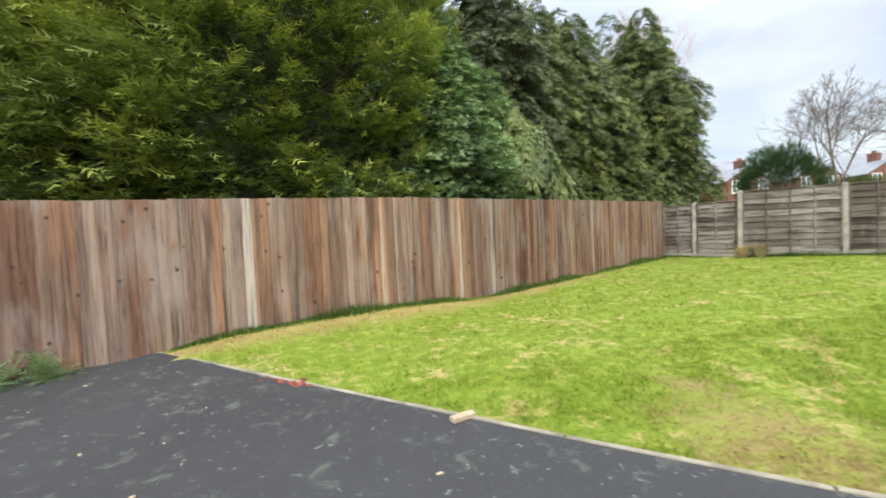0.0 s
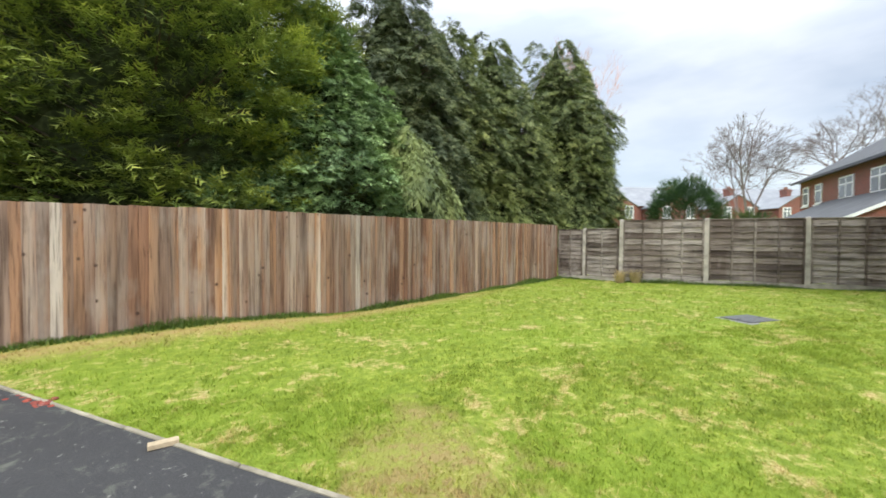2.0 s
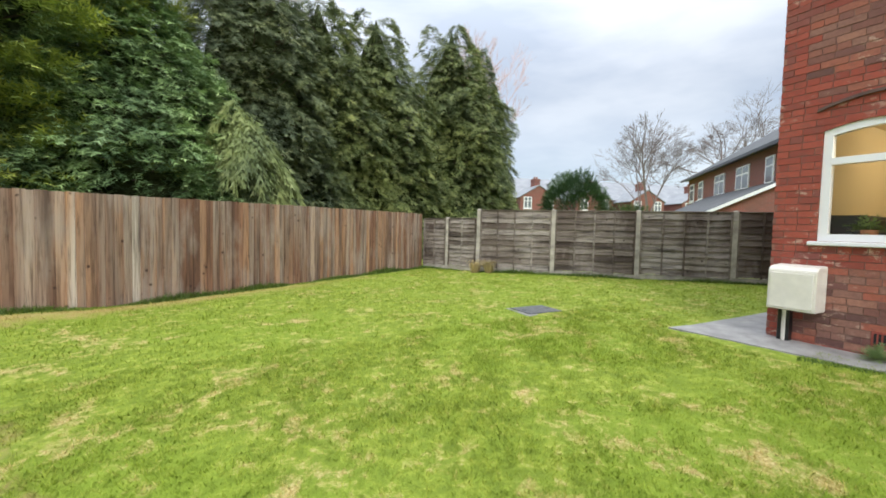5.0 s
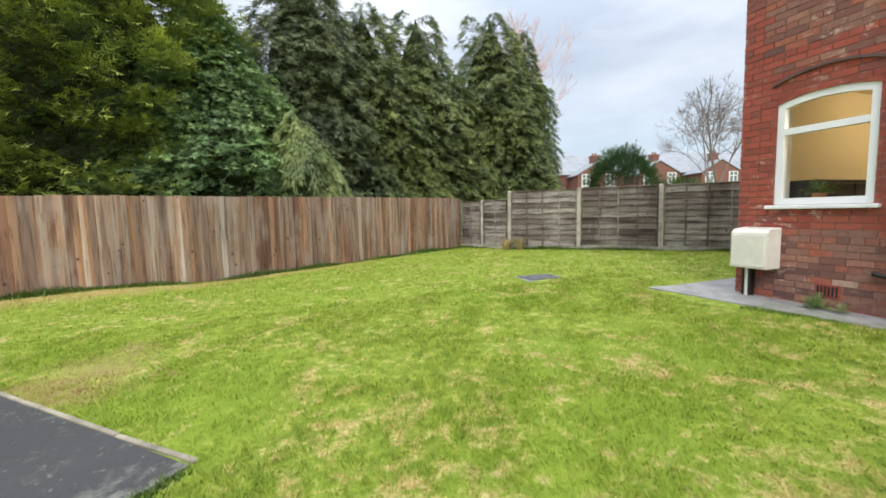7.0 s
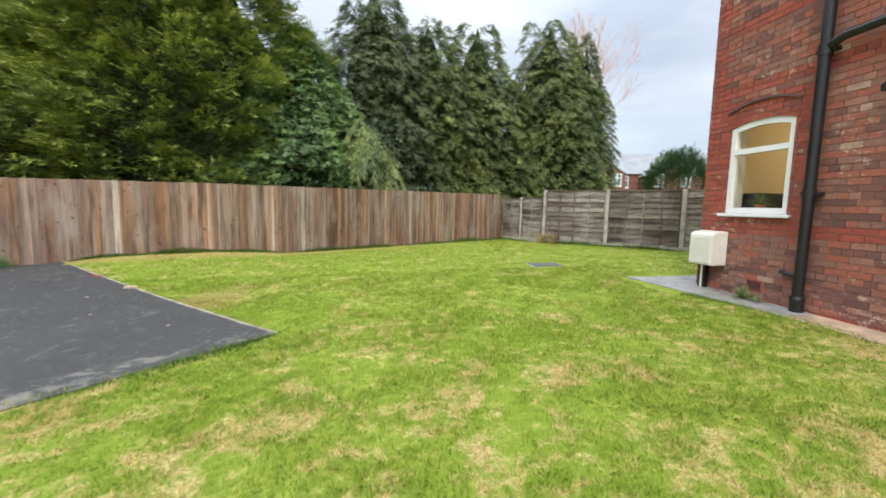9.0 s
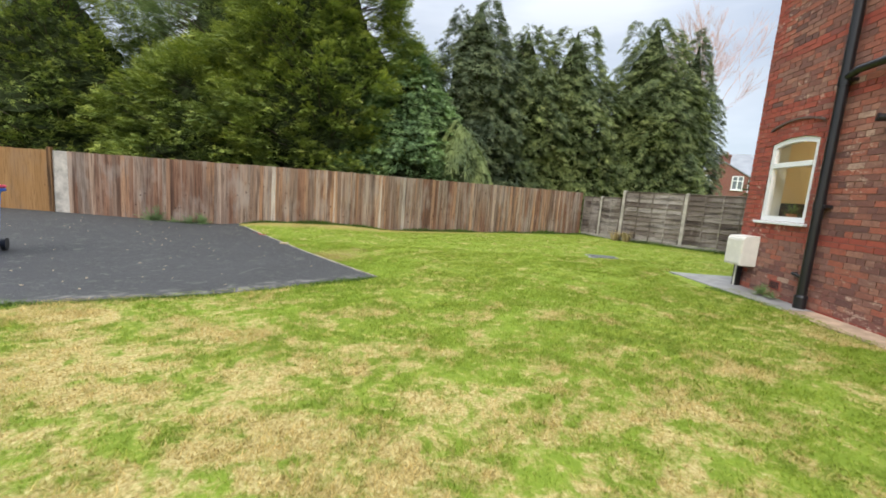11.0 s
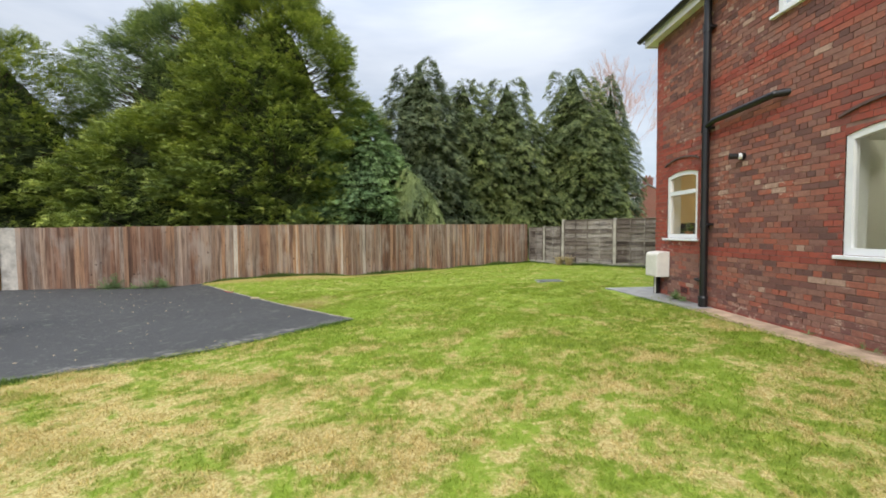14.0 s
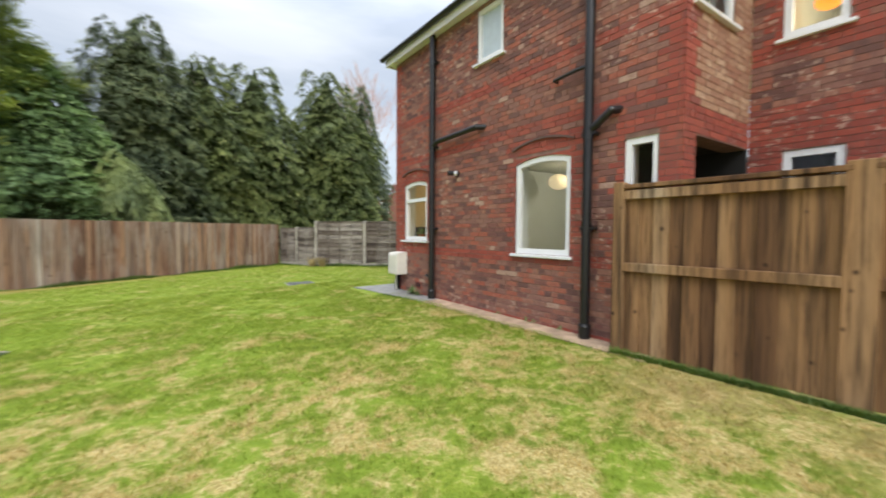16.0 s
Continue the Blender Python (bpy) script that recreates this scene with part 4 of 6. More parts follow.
def arched_window(name, wall_m, hole, rise, bars, label, sill=True, glass=None):
    """A white plastic window in an opening: frame with a slightly arched head, panes, transom and projecting sill."""
    a, b, c, d = hole
    win = empty(name, wall_m @ pose(a, 0, c), label, "window", kind="structure")
    W, Hh, fw = b - a, d - c, 0.075

    def piece(nm, outline, y0, y1, material, parent=win):
        bm = bmesh.new()
        lo = [bm.verts.new((x, y0, z)) for x, z in outline]
        hi = [bm.verts.new((x, y1, z)) for x, z in outline]
        bm.faces.new(lo), bm.faces.new(hi[::-1])
        for i in range(len(outline)):
            j = (i + 1) % len(outline)
            bm.faces.new((hi[i], hi[j], lo[j], lo[i]))
        bmesh.ops.recalc_face_normals(bm, faces=bm.faces)
        o = part(nm, bm, material, parent)
        o.matrix_parent_inverse = Matrix.Identity(4)
        return o

    def arch(x, drop=0.0):
        return Hh - drop - rise * (2 * x / W - 1) ** 2
    n = 10
    xs = [W * i / n for i in range(n + 1)]
    piece("frame_jamb", [(0, 0), (fw, 0), (fw, arch(fw)), (0, arch(0))], 0.02, 0.09, M_UPVC)
    piece("frame_jamb", [(W - fw, 0), (W, 0), (W, arch(W)), (W - fw, arch(W - fw))], 0.02, 0.09, M_UPVC)
    xi = [fw + (W - 2 * fw) * i / n for i in range(n + 1)]
    piece("frame_head", [(x, arch(x)) for x in xi] + [(x, arch(x, fw)) for x in xi[::-1]], 0.02, 0.09, M_UPVC)
    piece("frame_foot", [(fw, 0), (W - fw, 0), (W - fw, fw), (fw, fw)], 0.02, 0.09, M_UPVC)
    zs = [fw] + [Hh * t for t in bars]
    for t in bars:
        piece("transom", [(fw, Hh * t - 0.035), (W - fw, Hh * t - 0.035), (W - fw, Hh * t + 0.035), (fw, Hh * t + 0.035)], 0.012, 0.09, M_UPVC)
    bm = bmesh.new()
    bm.faces.new([bm.verts.new((x, 0.055, z)) for x, z in [(fw, fw), (W - fw, fw), *[(x, arch(x, fw)) for x in xi[::-1]]]])
    g = part("pane", bm, glass or M_GLASS, win)
    g.visible_shadow = False
    if sill:
        o = part("sill", boxed((-0.06, -0.055, -0.045), (W + 0.06, 0.09, -0.004), 0.006), M_UPVC, win)
        o.matrix_parent_inverse = Matrix.Identity(4)
    # plastered inner reveal
    for lo_, hi_ in (((0.0, 0.092, 0), (0.012, 0.262, Hh)), ((W - 0.012, 0.092, 0), (W, 0.262, Hh)), ((0.014, 0.092, 0), (W - 0.014, 0.262, 0.012)), ((0.014, 0.092, Hh - 0.014), (W - 0.014, 0.262, Hh - 0.002))):
        o = part("reveal", boxed(lo_, hi_), M_PALE, win, "pale plastered reveal")
        o.matrix_parent_inverse = Matrix.Identity(4)
    # brickwork over the curved head
    if rise > 0:
        bm = bmesh.new()
        for i in range(n):
            x0, x1 = xs[i], xs[i + 1]
            vs = [bm.verts.new(p) for p in ((x0, 0.003, arch(x0) + 0.002), (x1, 0.003, arch(x1) + 0.002), (x1, 0.003, Hh + 0.012), (x0, 0.003, Hh + 0.012),
                                            (x0, 0.2, arch(x0) + 0.002), (x1, 0.2, arch(x1) + 0.002), (x1, 0.2, Hh + 0.012), (x0, 0.2, Hh + 0.012))]
            for f in ((0, 1, 2, 3), (4, 7, 6, 5), (0, 4, 5, 1), (3, 2, 6, 7)):
                bm.faces.new([vs[q] for q in f])
        o = part("arch_filler", bm, M_RED_I, win)
        o.matrix_parent_inverse = Matrix.Identity(4)
        # thin dark drip course above the arch
        bm = bmesh.new()
        for i in range(n):
            x0, x1 = xs[i] * 1.12 - W * 0.06, xs[i + 1] * 1.12 - W * 0.06
            zz = [Hh + 0.23 - rise * 1.1 * (2 * q / W - 1) ** 2 for q in (x0, x1)]
            vs = [bm.verts.new(p) for p in ((x0, -0.028, zz[0]), (x1, -0.028, zz[1]), (x1, -0.028, zz[1] + 0.03), (x0, -0.028, zz[0] + 0.03),
                                            (x0, 0.01, zz[0]), (x1, 0.01, zz[1]), (x1, 0.01, zz[1] + 0.03), (x0, 0.01, zz[0] + 0.03))]
            for f in ((0, 1, 2, 3), (0, 4, 5, 1), (3, 2, 6, 7)):
                bm.faces.new([vs[q] for q in f])
        o = part("drip_course", bm, M_DRIP, win, "dark projecting brick course over the arch")
        o.matrix_parent_inverse = Matrix.Identity(4)
    return win


WM, SM, BM_ = pose(WX, WY0, 0, 0, 0, -90), pose(WX, WY1, 0, 0, 0, 0), pose(SX, WY1, 0, 0, 0, -90)
arched_window("window_1", WM, W1, 0.07, (0.68,), "white plastic kitchen window with an arched head")
arched_window("window_2", WM, W2, 0.07, (), "white plastic window with one large pane")
arched_window("window_3", WM, W3, 0.0, (), "small white upstairs window with frosted glass", glass=M_FROST)
arched_window("window_4", WM, W4, 0.0, (), "narrow white window beside the porch")
arched_window("window_5", SM, S_HOLES[1], 0.0, (), "white upstairs window over the porch")
arched_window("window_6", BM_, B_HOLES[0], 0.0, (), "white upstairs window with a lit lamp behind it")
arched_window("window_7", BM_, B_HOLES[1], 0.0, (), "white ground-floor window behind the fence")


def room(name, lo, hi, material, label):
    """Plain inner walls behind a window, open to the outer wall."""
    bm = bmesh.new()
    t = 0.05
    box(bm, (hi[0], lo[1] - t, lo[2]), (hi[0] + t, hi[1] + t, hi[2]))
    box(bm, (lo[0], lo[1] - t, lo[2]), (hi[0], lo[1], hi[2]))
    box(bm, (lo[0], hi[1], lo[2]), (hi[0], hi[1] + t, hi[2]))
    box(bm, (lo[0], lo[1] - t, hi[2]), (hi[0] + t, hi[1] + t, hi[2] + t))
    box(bm, (lo[0], lo[1] - t, lo[2] - t), (hi[0] + t, hi[1] + t, lo[2]))
    return tagged(obj(name, bm, material), label, "room", kind="structure")


room("kitchen_inner_wall", (WX + 0.265, -1.6, 0.5), (12.6, 0.25, 3.0), M_CREAM, "warm cream kitchen walls")
room("room_inner_wall", (WX + 0.265, -4.75, 0.5), (13.0, -1.75, 3.0), M_PALE, "pale grey-green room walls")
room("landing_inner_wall", (WX + 0.265, -3.4, 3.3), (12.0, -1.9, 5.4), M_PALE, "pale landing walls")
room("front_room_inner_wall", (SX + 0.265, -8.0, 3.3), (14.5, -5.6, 5.4), M_PALE, "pale upstairs room walls")
room("front_lower_inner_wall", (SX + 0.265, -8.0, 0.5), (14.5, -5.6, 3.0), M_PALE, "pale ground-floor room walls")


def room_lamp(x, y, z, energy, col):
    l = new("room_light", bpy.data.lights.new("room_light", "POINT"))
    l.data.energy, l.data.color, l.data.shadow_soft_size = energy, col, 0.12
    l.location = (x, y, z)


room_lamp(11.4, -0.8, 2.75, 22, (1.0, 0.84, 0.58))
room_lamp(11.6, -3.4, 2.75, 24, (1.0, 0.9, 0.7))
room_lamp(13.0, -6.6, 4.9, 30, (1.0, 0.8, 0.5))

# porch box: its unlit look is painted in with a near-black colour
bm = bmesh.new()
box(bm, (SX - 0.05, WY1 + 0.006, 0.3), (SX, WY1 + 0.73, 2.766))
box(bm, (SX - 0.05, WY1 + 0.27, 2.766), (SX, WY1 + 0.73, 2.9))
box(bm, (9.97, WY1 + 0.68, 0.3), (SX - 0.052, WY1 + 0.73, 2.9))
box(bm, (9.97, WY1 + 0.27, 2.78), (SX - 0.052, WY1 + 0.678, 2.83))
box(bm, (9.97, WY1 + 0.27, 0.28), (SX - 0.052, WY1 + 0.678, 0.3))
tagged(obj("porch_inner_wall", bm, M_DEEPSHADE), "porch walls and ceiling coloured near-black for shade", "porch", kind="structure")
ku = empty("kitchen_unit", pose(12.3, -0.7, 0.5), "dark kitchen wall unit and worktop inside the window", "cabinet")
part("body", boxed((-0.3, -0.85, 0), (0.28, 0.9, 1.50), 0.01), M_DARKUNIT, ku)
part("door", boxed((-0.32, -0.8, 0.1), (-0.302, -0.02, 1.46), 0.006), M_DARKUNIT, ku)
part("door", boxed((-0.32, 0.02, 0.1), (-0.302, 0.8, 1.46), 0.006), M_DARKUNIT, ku)
ku = empty("kitchen_unit", pose(11.1, 0.05, 0.5), "dark kitchen unit along the side wall", "cabinet")
part("body", boxed((-1.1, -0.16, 0), (0.85, 0.18, 1.36), 0.01), M_DARKUNIT, ku)
for k in range(3):
    part("door", boxed((-1.08 + k * 0.64, -0.178, 0.1), (-0.46 + k * 0.64, -0.162, 1.32), 0.006), M_DARKUNIT, ku)
pl = empty("pot_plant", pose(9.92, -0.18, 1.585), "leafy houseplant in a terracotta pot on the window sill", "plant")
part("pot", cyled((0, 0, 0), (0, 0, 0.12), 0.05, 0.07, 18), M_TERRA, pl)
qq = np.random.RandomState(4)
dd = qq.normal(size=(70, 3)); dd[:, 2] = np.abs(dd[:, 2]) * 0.7 + 0.1
dd /= np.linalg.norm(dd, axis=1, keepdims=True)
co, tris = frond_mesh(np.tile(np.array([0, 0, 0.12]), (70, 1)), dd * np.array([0.4, 1.3, 1.0]), np.tile(np.array([0.3, 0.1, 1.0]), (70, 1)), qq.uniform(0.1, 0.22, 70), qq.uniform(0.02, 0.04, 70), qq.uniform(0, 0.5, 70), 4, qq)
raw("foliage", co, tris, M_WEED, pl)
M_GLOBE, M_SHADE = mat_emit("lamp_globe", (1.0, 0.80, 0.50), 0.55), mat_emit("orange_lampshade", (1.0, 0.30, 0.03), 1.5)


def pendant(x, y, z, top, r, material, label):
    p = empty("pendant_lamp", pose(x, y, z), label, "lamp")
    bm = bmesh.new()
    bmesh.ops.create_uvsphere(bm, u_segments=20, v_segments=12, radius=r)
    for v in bm.verts:
        v.co.z *= 0.75
    part("shade", bm, material, p, smooth=True)
    part("cord", cyled((0, 0, r * 0.7), (0, 0, top - z), 0.006, 0.006, 6), M_UPVC, p)


pendant(11.5, -2.5, 2.70, 3.0, 0.19, M_GLOBE, "round glowing pendant lampshade")
pendant(12.6, -5.95, 4.80, 5.4, 0.15, M_SHADE, "glowing orange pendant lampshade")
brick_wall(house_w, WLEN, ZB, ZE, HOLES, west_rule, west_near, 1)
brick_wall(house_n, 18.0 - WX, ZB, ZE, [], lambda x, z: "mixed", None, 2)
brick_wall(house_s, SX - WX, ZB, ZE, S_HOLES, lambda x, z: "red" if x < 0.24 or z < 3.05 else "buff", None, 3)
brick_wall(house_b, 7.0, ZB, ZE, B_HOLES, lambda x, z: "red" if z < 3.2 or 3.75 < z < 3.95 or (0.14 < x < 1.02 and z > 3.95) else "mixed", None, 4)

# roof, fascia and gutter
bm = bmesh.new()
e = 0.15
ev = [bm.verts.new(p) for p in ((WX - e, WY0 + e, ZE + 0.12), (18.3, WY0 + e, ZE + 0.12), (18.3, -12.9, ZE + 0.12), (SX - e, -12.9, ZE + 0.12), (SX - e, WY1 - e, ZE + 0.12), (WX - e, WY1 - e, ZE + 0.12))]
r1, r2 = bm.verts.new((14.2, -2.6, 8.1)), bm.verts.new((14.8, -9.5, 8.1))
bm.faces.new((ev[0], r1, ev[1])), bm.faces.new((ev[1], r1, r2, ev[2])), bm.faces.new((ev[2], r2, ev[3]))
bm.faces.new((ev[3], r2, r1, ev[4])), bm.faces.new((ev[4], r1, ev[5])), bm.faces.new((ev[5], r1, ev[0]))
bmesh.ops.recalc_face_normals(bm, faces=bm.faces)
tagged(obj("roof", bm, M_SLATE), "grey slate hipped roof", "roof", kind="structure")
bm = bmesh.new()
prism(bm, [(WX - e, WY0 + e), (WX - e, WY1 - e), (SX - e, WY1 - e), (SX - e, -12.9), (18.3, -12.9), (18.3, WY0 + e)], ZE + 0.002, ZE + 0.03)
bmesh.ops.recalc_face_normals(bm, faces=bm.faces)
tagged(obj("soffit", bm, M_UPVC), "white plastic soffit board", "soffit", kind="structure")
bm = bmesh.new()
box(bm, (WX - e - 0.02, WY1 - e, ZE - 0.03), (WX - e, WY0 + e + 0.02, ZE + 0.13))
box(bm, (WX - e, WY0 + e, ZE - 0.03), (18.3, WY0 + e + 0.02, ZE + 0.13))
box(bm, (WX - e, WY1 - e - 0.02, ZE - 0.03), (SX - e, WY1 - e, ZE + 0.13))
box(bm, (SX - e - 0.02, -12.9, ZE - 0.03), (SX - e, WY1 - e - 0.02, ZE + 0.13))
tagged(obj("fascia", bm, M_UPVC), "white fascia board under the gutter", "fascia", kind="structure")


def half_gutter(name, a, b, r=0.06):
    a, b = Vector(a), Vector(b)
    d = (b - a).normalized()
    side = d.cross(Vector((0, 0, 1)))
    bm = bmesh.new()
    rows = []
    for p in (a, b):
        rows.append([bm.verts.new(p + side * (math.cos(t) * rr) + Vector((0, 0, -math.sin(t) * rr))) for rr in (r, r - 0.006) for t in [math.pi * i / 8 for i in range(9)]])
    n = 9
    for i in range(n - 1):
        bm.faces.new((rows[0][i], rows[1][i], rows[1][i + 1], rows[0][i + 1]))
        bm.faces.new((rows[0][n + i], rows[0][n + i + 1], rows[1][n + i + 1], rows[1][n + i]))
    for i in (0, n - 1):
        bm.faces.new((rows[0][i], rows[0][n + i], rows[1][n + i], rows[1][i]))
    bmesh.ops.recalc_face_normals(bm, faces=bm.faces)
    return tagged(obj(name, bm, M_BLACK, smooth=True), "black half-round plastic roof gutter", "gutter")


half_gutter("gutter", (WX - e - 0.085, WY0 + e + 0.1, ZE + 0.14), (WX - e - 0.085, WY1 - e, ZE + 0.14))
half_gutter("gutter", (WX - e, WY0 + e + 0.085, ZE + 0.14), (18.3, WY0 + e + 0.085, ZE + 0.14))


def tube(bm, pts, r, seg=14):
    for a, b in zip(pts, pts[1:]):
        cyl(bm, a, b, r, r, seg)
    for p in pts[1:-1]:
        bmesh.ops.create_uvsphere(bm, u_segments=seg, v_segments=8, radius=r * 1.02, matrix=Matrix.Translation(p))


def soil_pipe(y, z1, branch, r, label, spur=None):
    x = WX - r - 0.035
    z0 = gh(x, y) + 0.0
    pipe = empty("drain_pipe", pose(x, y, z0), label, "pipe")
    inv = Matrix.Translation((-x, -y, -z0))

    def add(nm, bm):
        bmesh.ops.transform(bm, matrix=inv, verts=bm.verts[:])
        return part(nm, bm, M_BLACK, pipe, smooth=False)
    add("shaft", cyled((x, y, z0 + 0.02), (x, y, z1), r, r, 20))
    bm = cyled((x, y, z0), (x, y, z0 + 0.16), r * 1.25, r * 1.25, 20)
    cyl(bm, (x, y, z0 + 0.16), (x, y, z0 + 0.19), r * 1.4, r * 1.2, 20)
    add("foot_collar", bm)
    for zc in [branch[0][2] - 0.02] + [z0 + 1.35, z1 - 0.5]:
        add("collar", cyled((x, y, zc - 0.06), (x, y, zc + 0.06), r * 1.16, r * 1.16, 20))
        bm = boxed((x - 0.012, y - r - 0.04, zc - 0.02), (WX, y + r + 0.04, zc + 0.02), 0.004)
        add("bracket", bm)
    bm = bmesh.new()
    tube(bm, branch, r * 0.82)
    add("branch", bm)
    if spur:
        bm = bmesh.new()
        tube(bm, spur, 0.022)
        add("spur", bm)
    return pipe


soil_pipe(-1.06, ZE + 0.0, [(9.61, -1.06, 3.36), (9.60, -1.25, 3.42), (9.60, -2.38, 3.45), (9.75, -2.50, 3.45)], 0.055, "black plastic soil pipe with a long side branch",
          [(9.62, -1.06, 0.86), (9.63, -0.82, 0.90), (9.72, -0.78, 0.90)])
soil_pipe(-4.50, ZE + 0.0, [(9.61, -4.50, 2.95), (9.61, -4.62, 3.02), (9.61, -4.80, 3.14), (9.75, -4.86, 3.16)], 0.055, "black plastic drainpipe with a short elbow",
          [(9.61, -4.50, 3.74), (9.61, -4.30, 3.74), (9.62, -3.96, 3.72), (9.72, -3.94, 3.72)])

# meter box on its riser
mb = empty("meter_box", pose(WX - 0.12, 0.25, 0.84), "cream plastic gas meter box with a sloping lid", "meter box")
bm = bmesh.new()
pts = [(-0.24, 0.0), (0.0, 0.0), (0.0, 0.48), (-0.20, 0.46), (-0.24, 0.42)]
lo = [bm.verts.new((x + 0.12, -0.21, z)) for x, z in pts]
hi = [bm.verts.new((x + 0.12, 0.21, z)) for x, z in pts]
bm.faces.new(lo), bm.faces.new(hi[::-1])
for i in range(5):
    bm.faces.new((lo[i], hi[i], hi[(i + 1) % 5], lo[(i + 1) % 5]))
bmesh.ops.recalc_face_normals(bm, faces=bm.faces)
bmesh.ops.bevel(bm, geom=bm.edges[:], offset=0.007, segments=2, affect="EDGES")
o = part("case", bm, M_BOX, mb)
o = part("door", boxed((-0.128, -0.19, 0.02), (-0.116, 0.19, 0.40), 0.008), M_BOX, mb)
o = part("riser_pipe", cyled((0.03, 0.1, -0.42), (0.03, 0.1, 0.01), 0.022, 0.022, 12), M_BOX, mb, "pale riser pipe")
o = part("riser_sleeve", boxed((0.02, 0.05, -0.42), (0.1, 0.16, -0.02), 0.006), M_BLACK, mb, "black riser sleeve")

# outside light / camera on the wall
al = empty("wall_lamp", pose(WX, -1.75, 2.78), "small black and white wall-mounted spotlight", "lamp")
part("back_plate", cyled((0, 0, 0), (-0.03, 0, 0), 0.05, 0.05, 18), M_BLACK, al)
part("white_ring", cyled((-0.03, 0, 0), (-0.07, 0.015, 0.0), 0.045, 0.042, 18), M_UPVC, al, "white collar")
part("spot_head", cyled((-0.07, 0.015, 0), (-0.17, 0.06, 0.01), 0.038, 0.045, 18), M_BLACK, al)

# air brick
ab = empty("air_brick", pose(WX - 0.006, -0.42, 0.66), "red clay air brick low in the wall", "vent")
part("frame", boxed((0, -0.11, -0.07), (0.02, 0.11, 0.07), 0.004), M_RED_I, ab)
# raised near-black bars stand for the shade inside the slots
for i in range(6):
    part("slot", boxed((-0.003, -0.095 + i * 0.033, -0.05), (0.004, -0.077 + i * 0.033, 0.05)), M_DEEPSHADE, ab, "near-black bar for slot shade")

# paved path along the wall and pad at the corner
bm = bmesh.new()
slab("path", [(9.36, -5.4), (9.70, -5.4), (9.70, -1.2), (9.30, -1.2)], 0.012, M_PATH, "narrow tan concrete path along the house wall", "path")
slab("pad", [(9.14, 0.02), (9.30, -1.195), (9.70, -1.195), (9.70, 0.55), (18.0, 0.55), (18.0, 1.16), (10.6, 1.15), (9.36, 1.19), (8.98, 1.25)], 0.014, M_PAVE, "wet grey flagstone pad at the house corner", "paving")

# manhole
mh = empty("manhole_cover", pose(8.2, 2.78, gh(8.2, 2.78) - 0.018), "worn grey square manhole cover flush in the lawn", "manhole")
part("surround", boxed((-0.36, -0.28, -0.05), (0.36, 0.28, 0.015), 0.008), M_PAVE, mh)
part("lid", boxed((-0.30, -0.225, 0.018), (0.30, 0.225, 0.03), 0.004), M_IRON, mh, "dark iron lid")
# keyholes are near-black blocks, their inner shade given as colour
for sx in (-0.22, 0.22):
    part("keyhole", boxed((sx - 0.03, -0.015, 0.026), (sx + 0.03, 0.015, 0.033)), M_DEEPSHADE, mh)

# ---- timber fence by the house ----
side_fence = empty("side_fence", pose(9.52, -5.0, 0.40, 0, 0, -85.5), "brown timber fence with rails, beside the house", "fence")
SF_L, SF_H = 1.86, 1.89


def sf(nm, bm, material=None, label=""):
    return part(nm, bm, material or M_GATE, side_fence, label)


for i, hw in enumerate((0.06, 0.10, 0.06)):
    sf("post", boxed((i * SF_L - hw, -0.055, -0.2), (i * SF_L + hw, 0.055, SF_H), 0.006))
for b in range(2):
    x0 = 0.06 + b * SF_L
    for zr in (0.98, 1.75):
        sf("rail", boxed((x0, -0.05, zr - 0.05), (x0 + SF_L - 0.12, -0.008, zr + 0.045), 0.006))
    sf("cap", boxed((x0, -0.06, SF_H - 0.075), (x0 + SF_L - 0.12, 0.05, SF_H - 0.03), 0.006))
    n = 12
    for i in range(n):
        w = (SF_L - 0.12) / n
        o = sf("board", boxed((x0 + i * w + 0.001, 0.022 * (i % 2), 0.02 + rs.uniform(0, 0.02)), (x0 + (i + 1) * w + 0.008, 0.018 + 0.022 * (i % 2), SF_H - 0.08), 0.003))


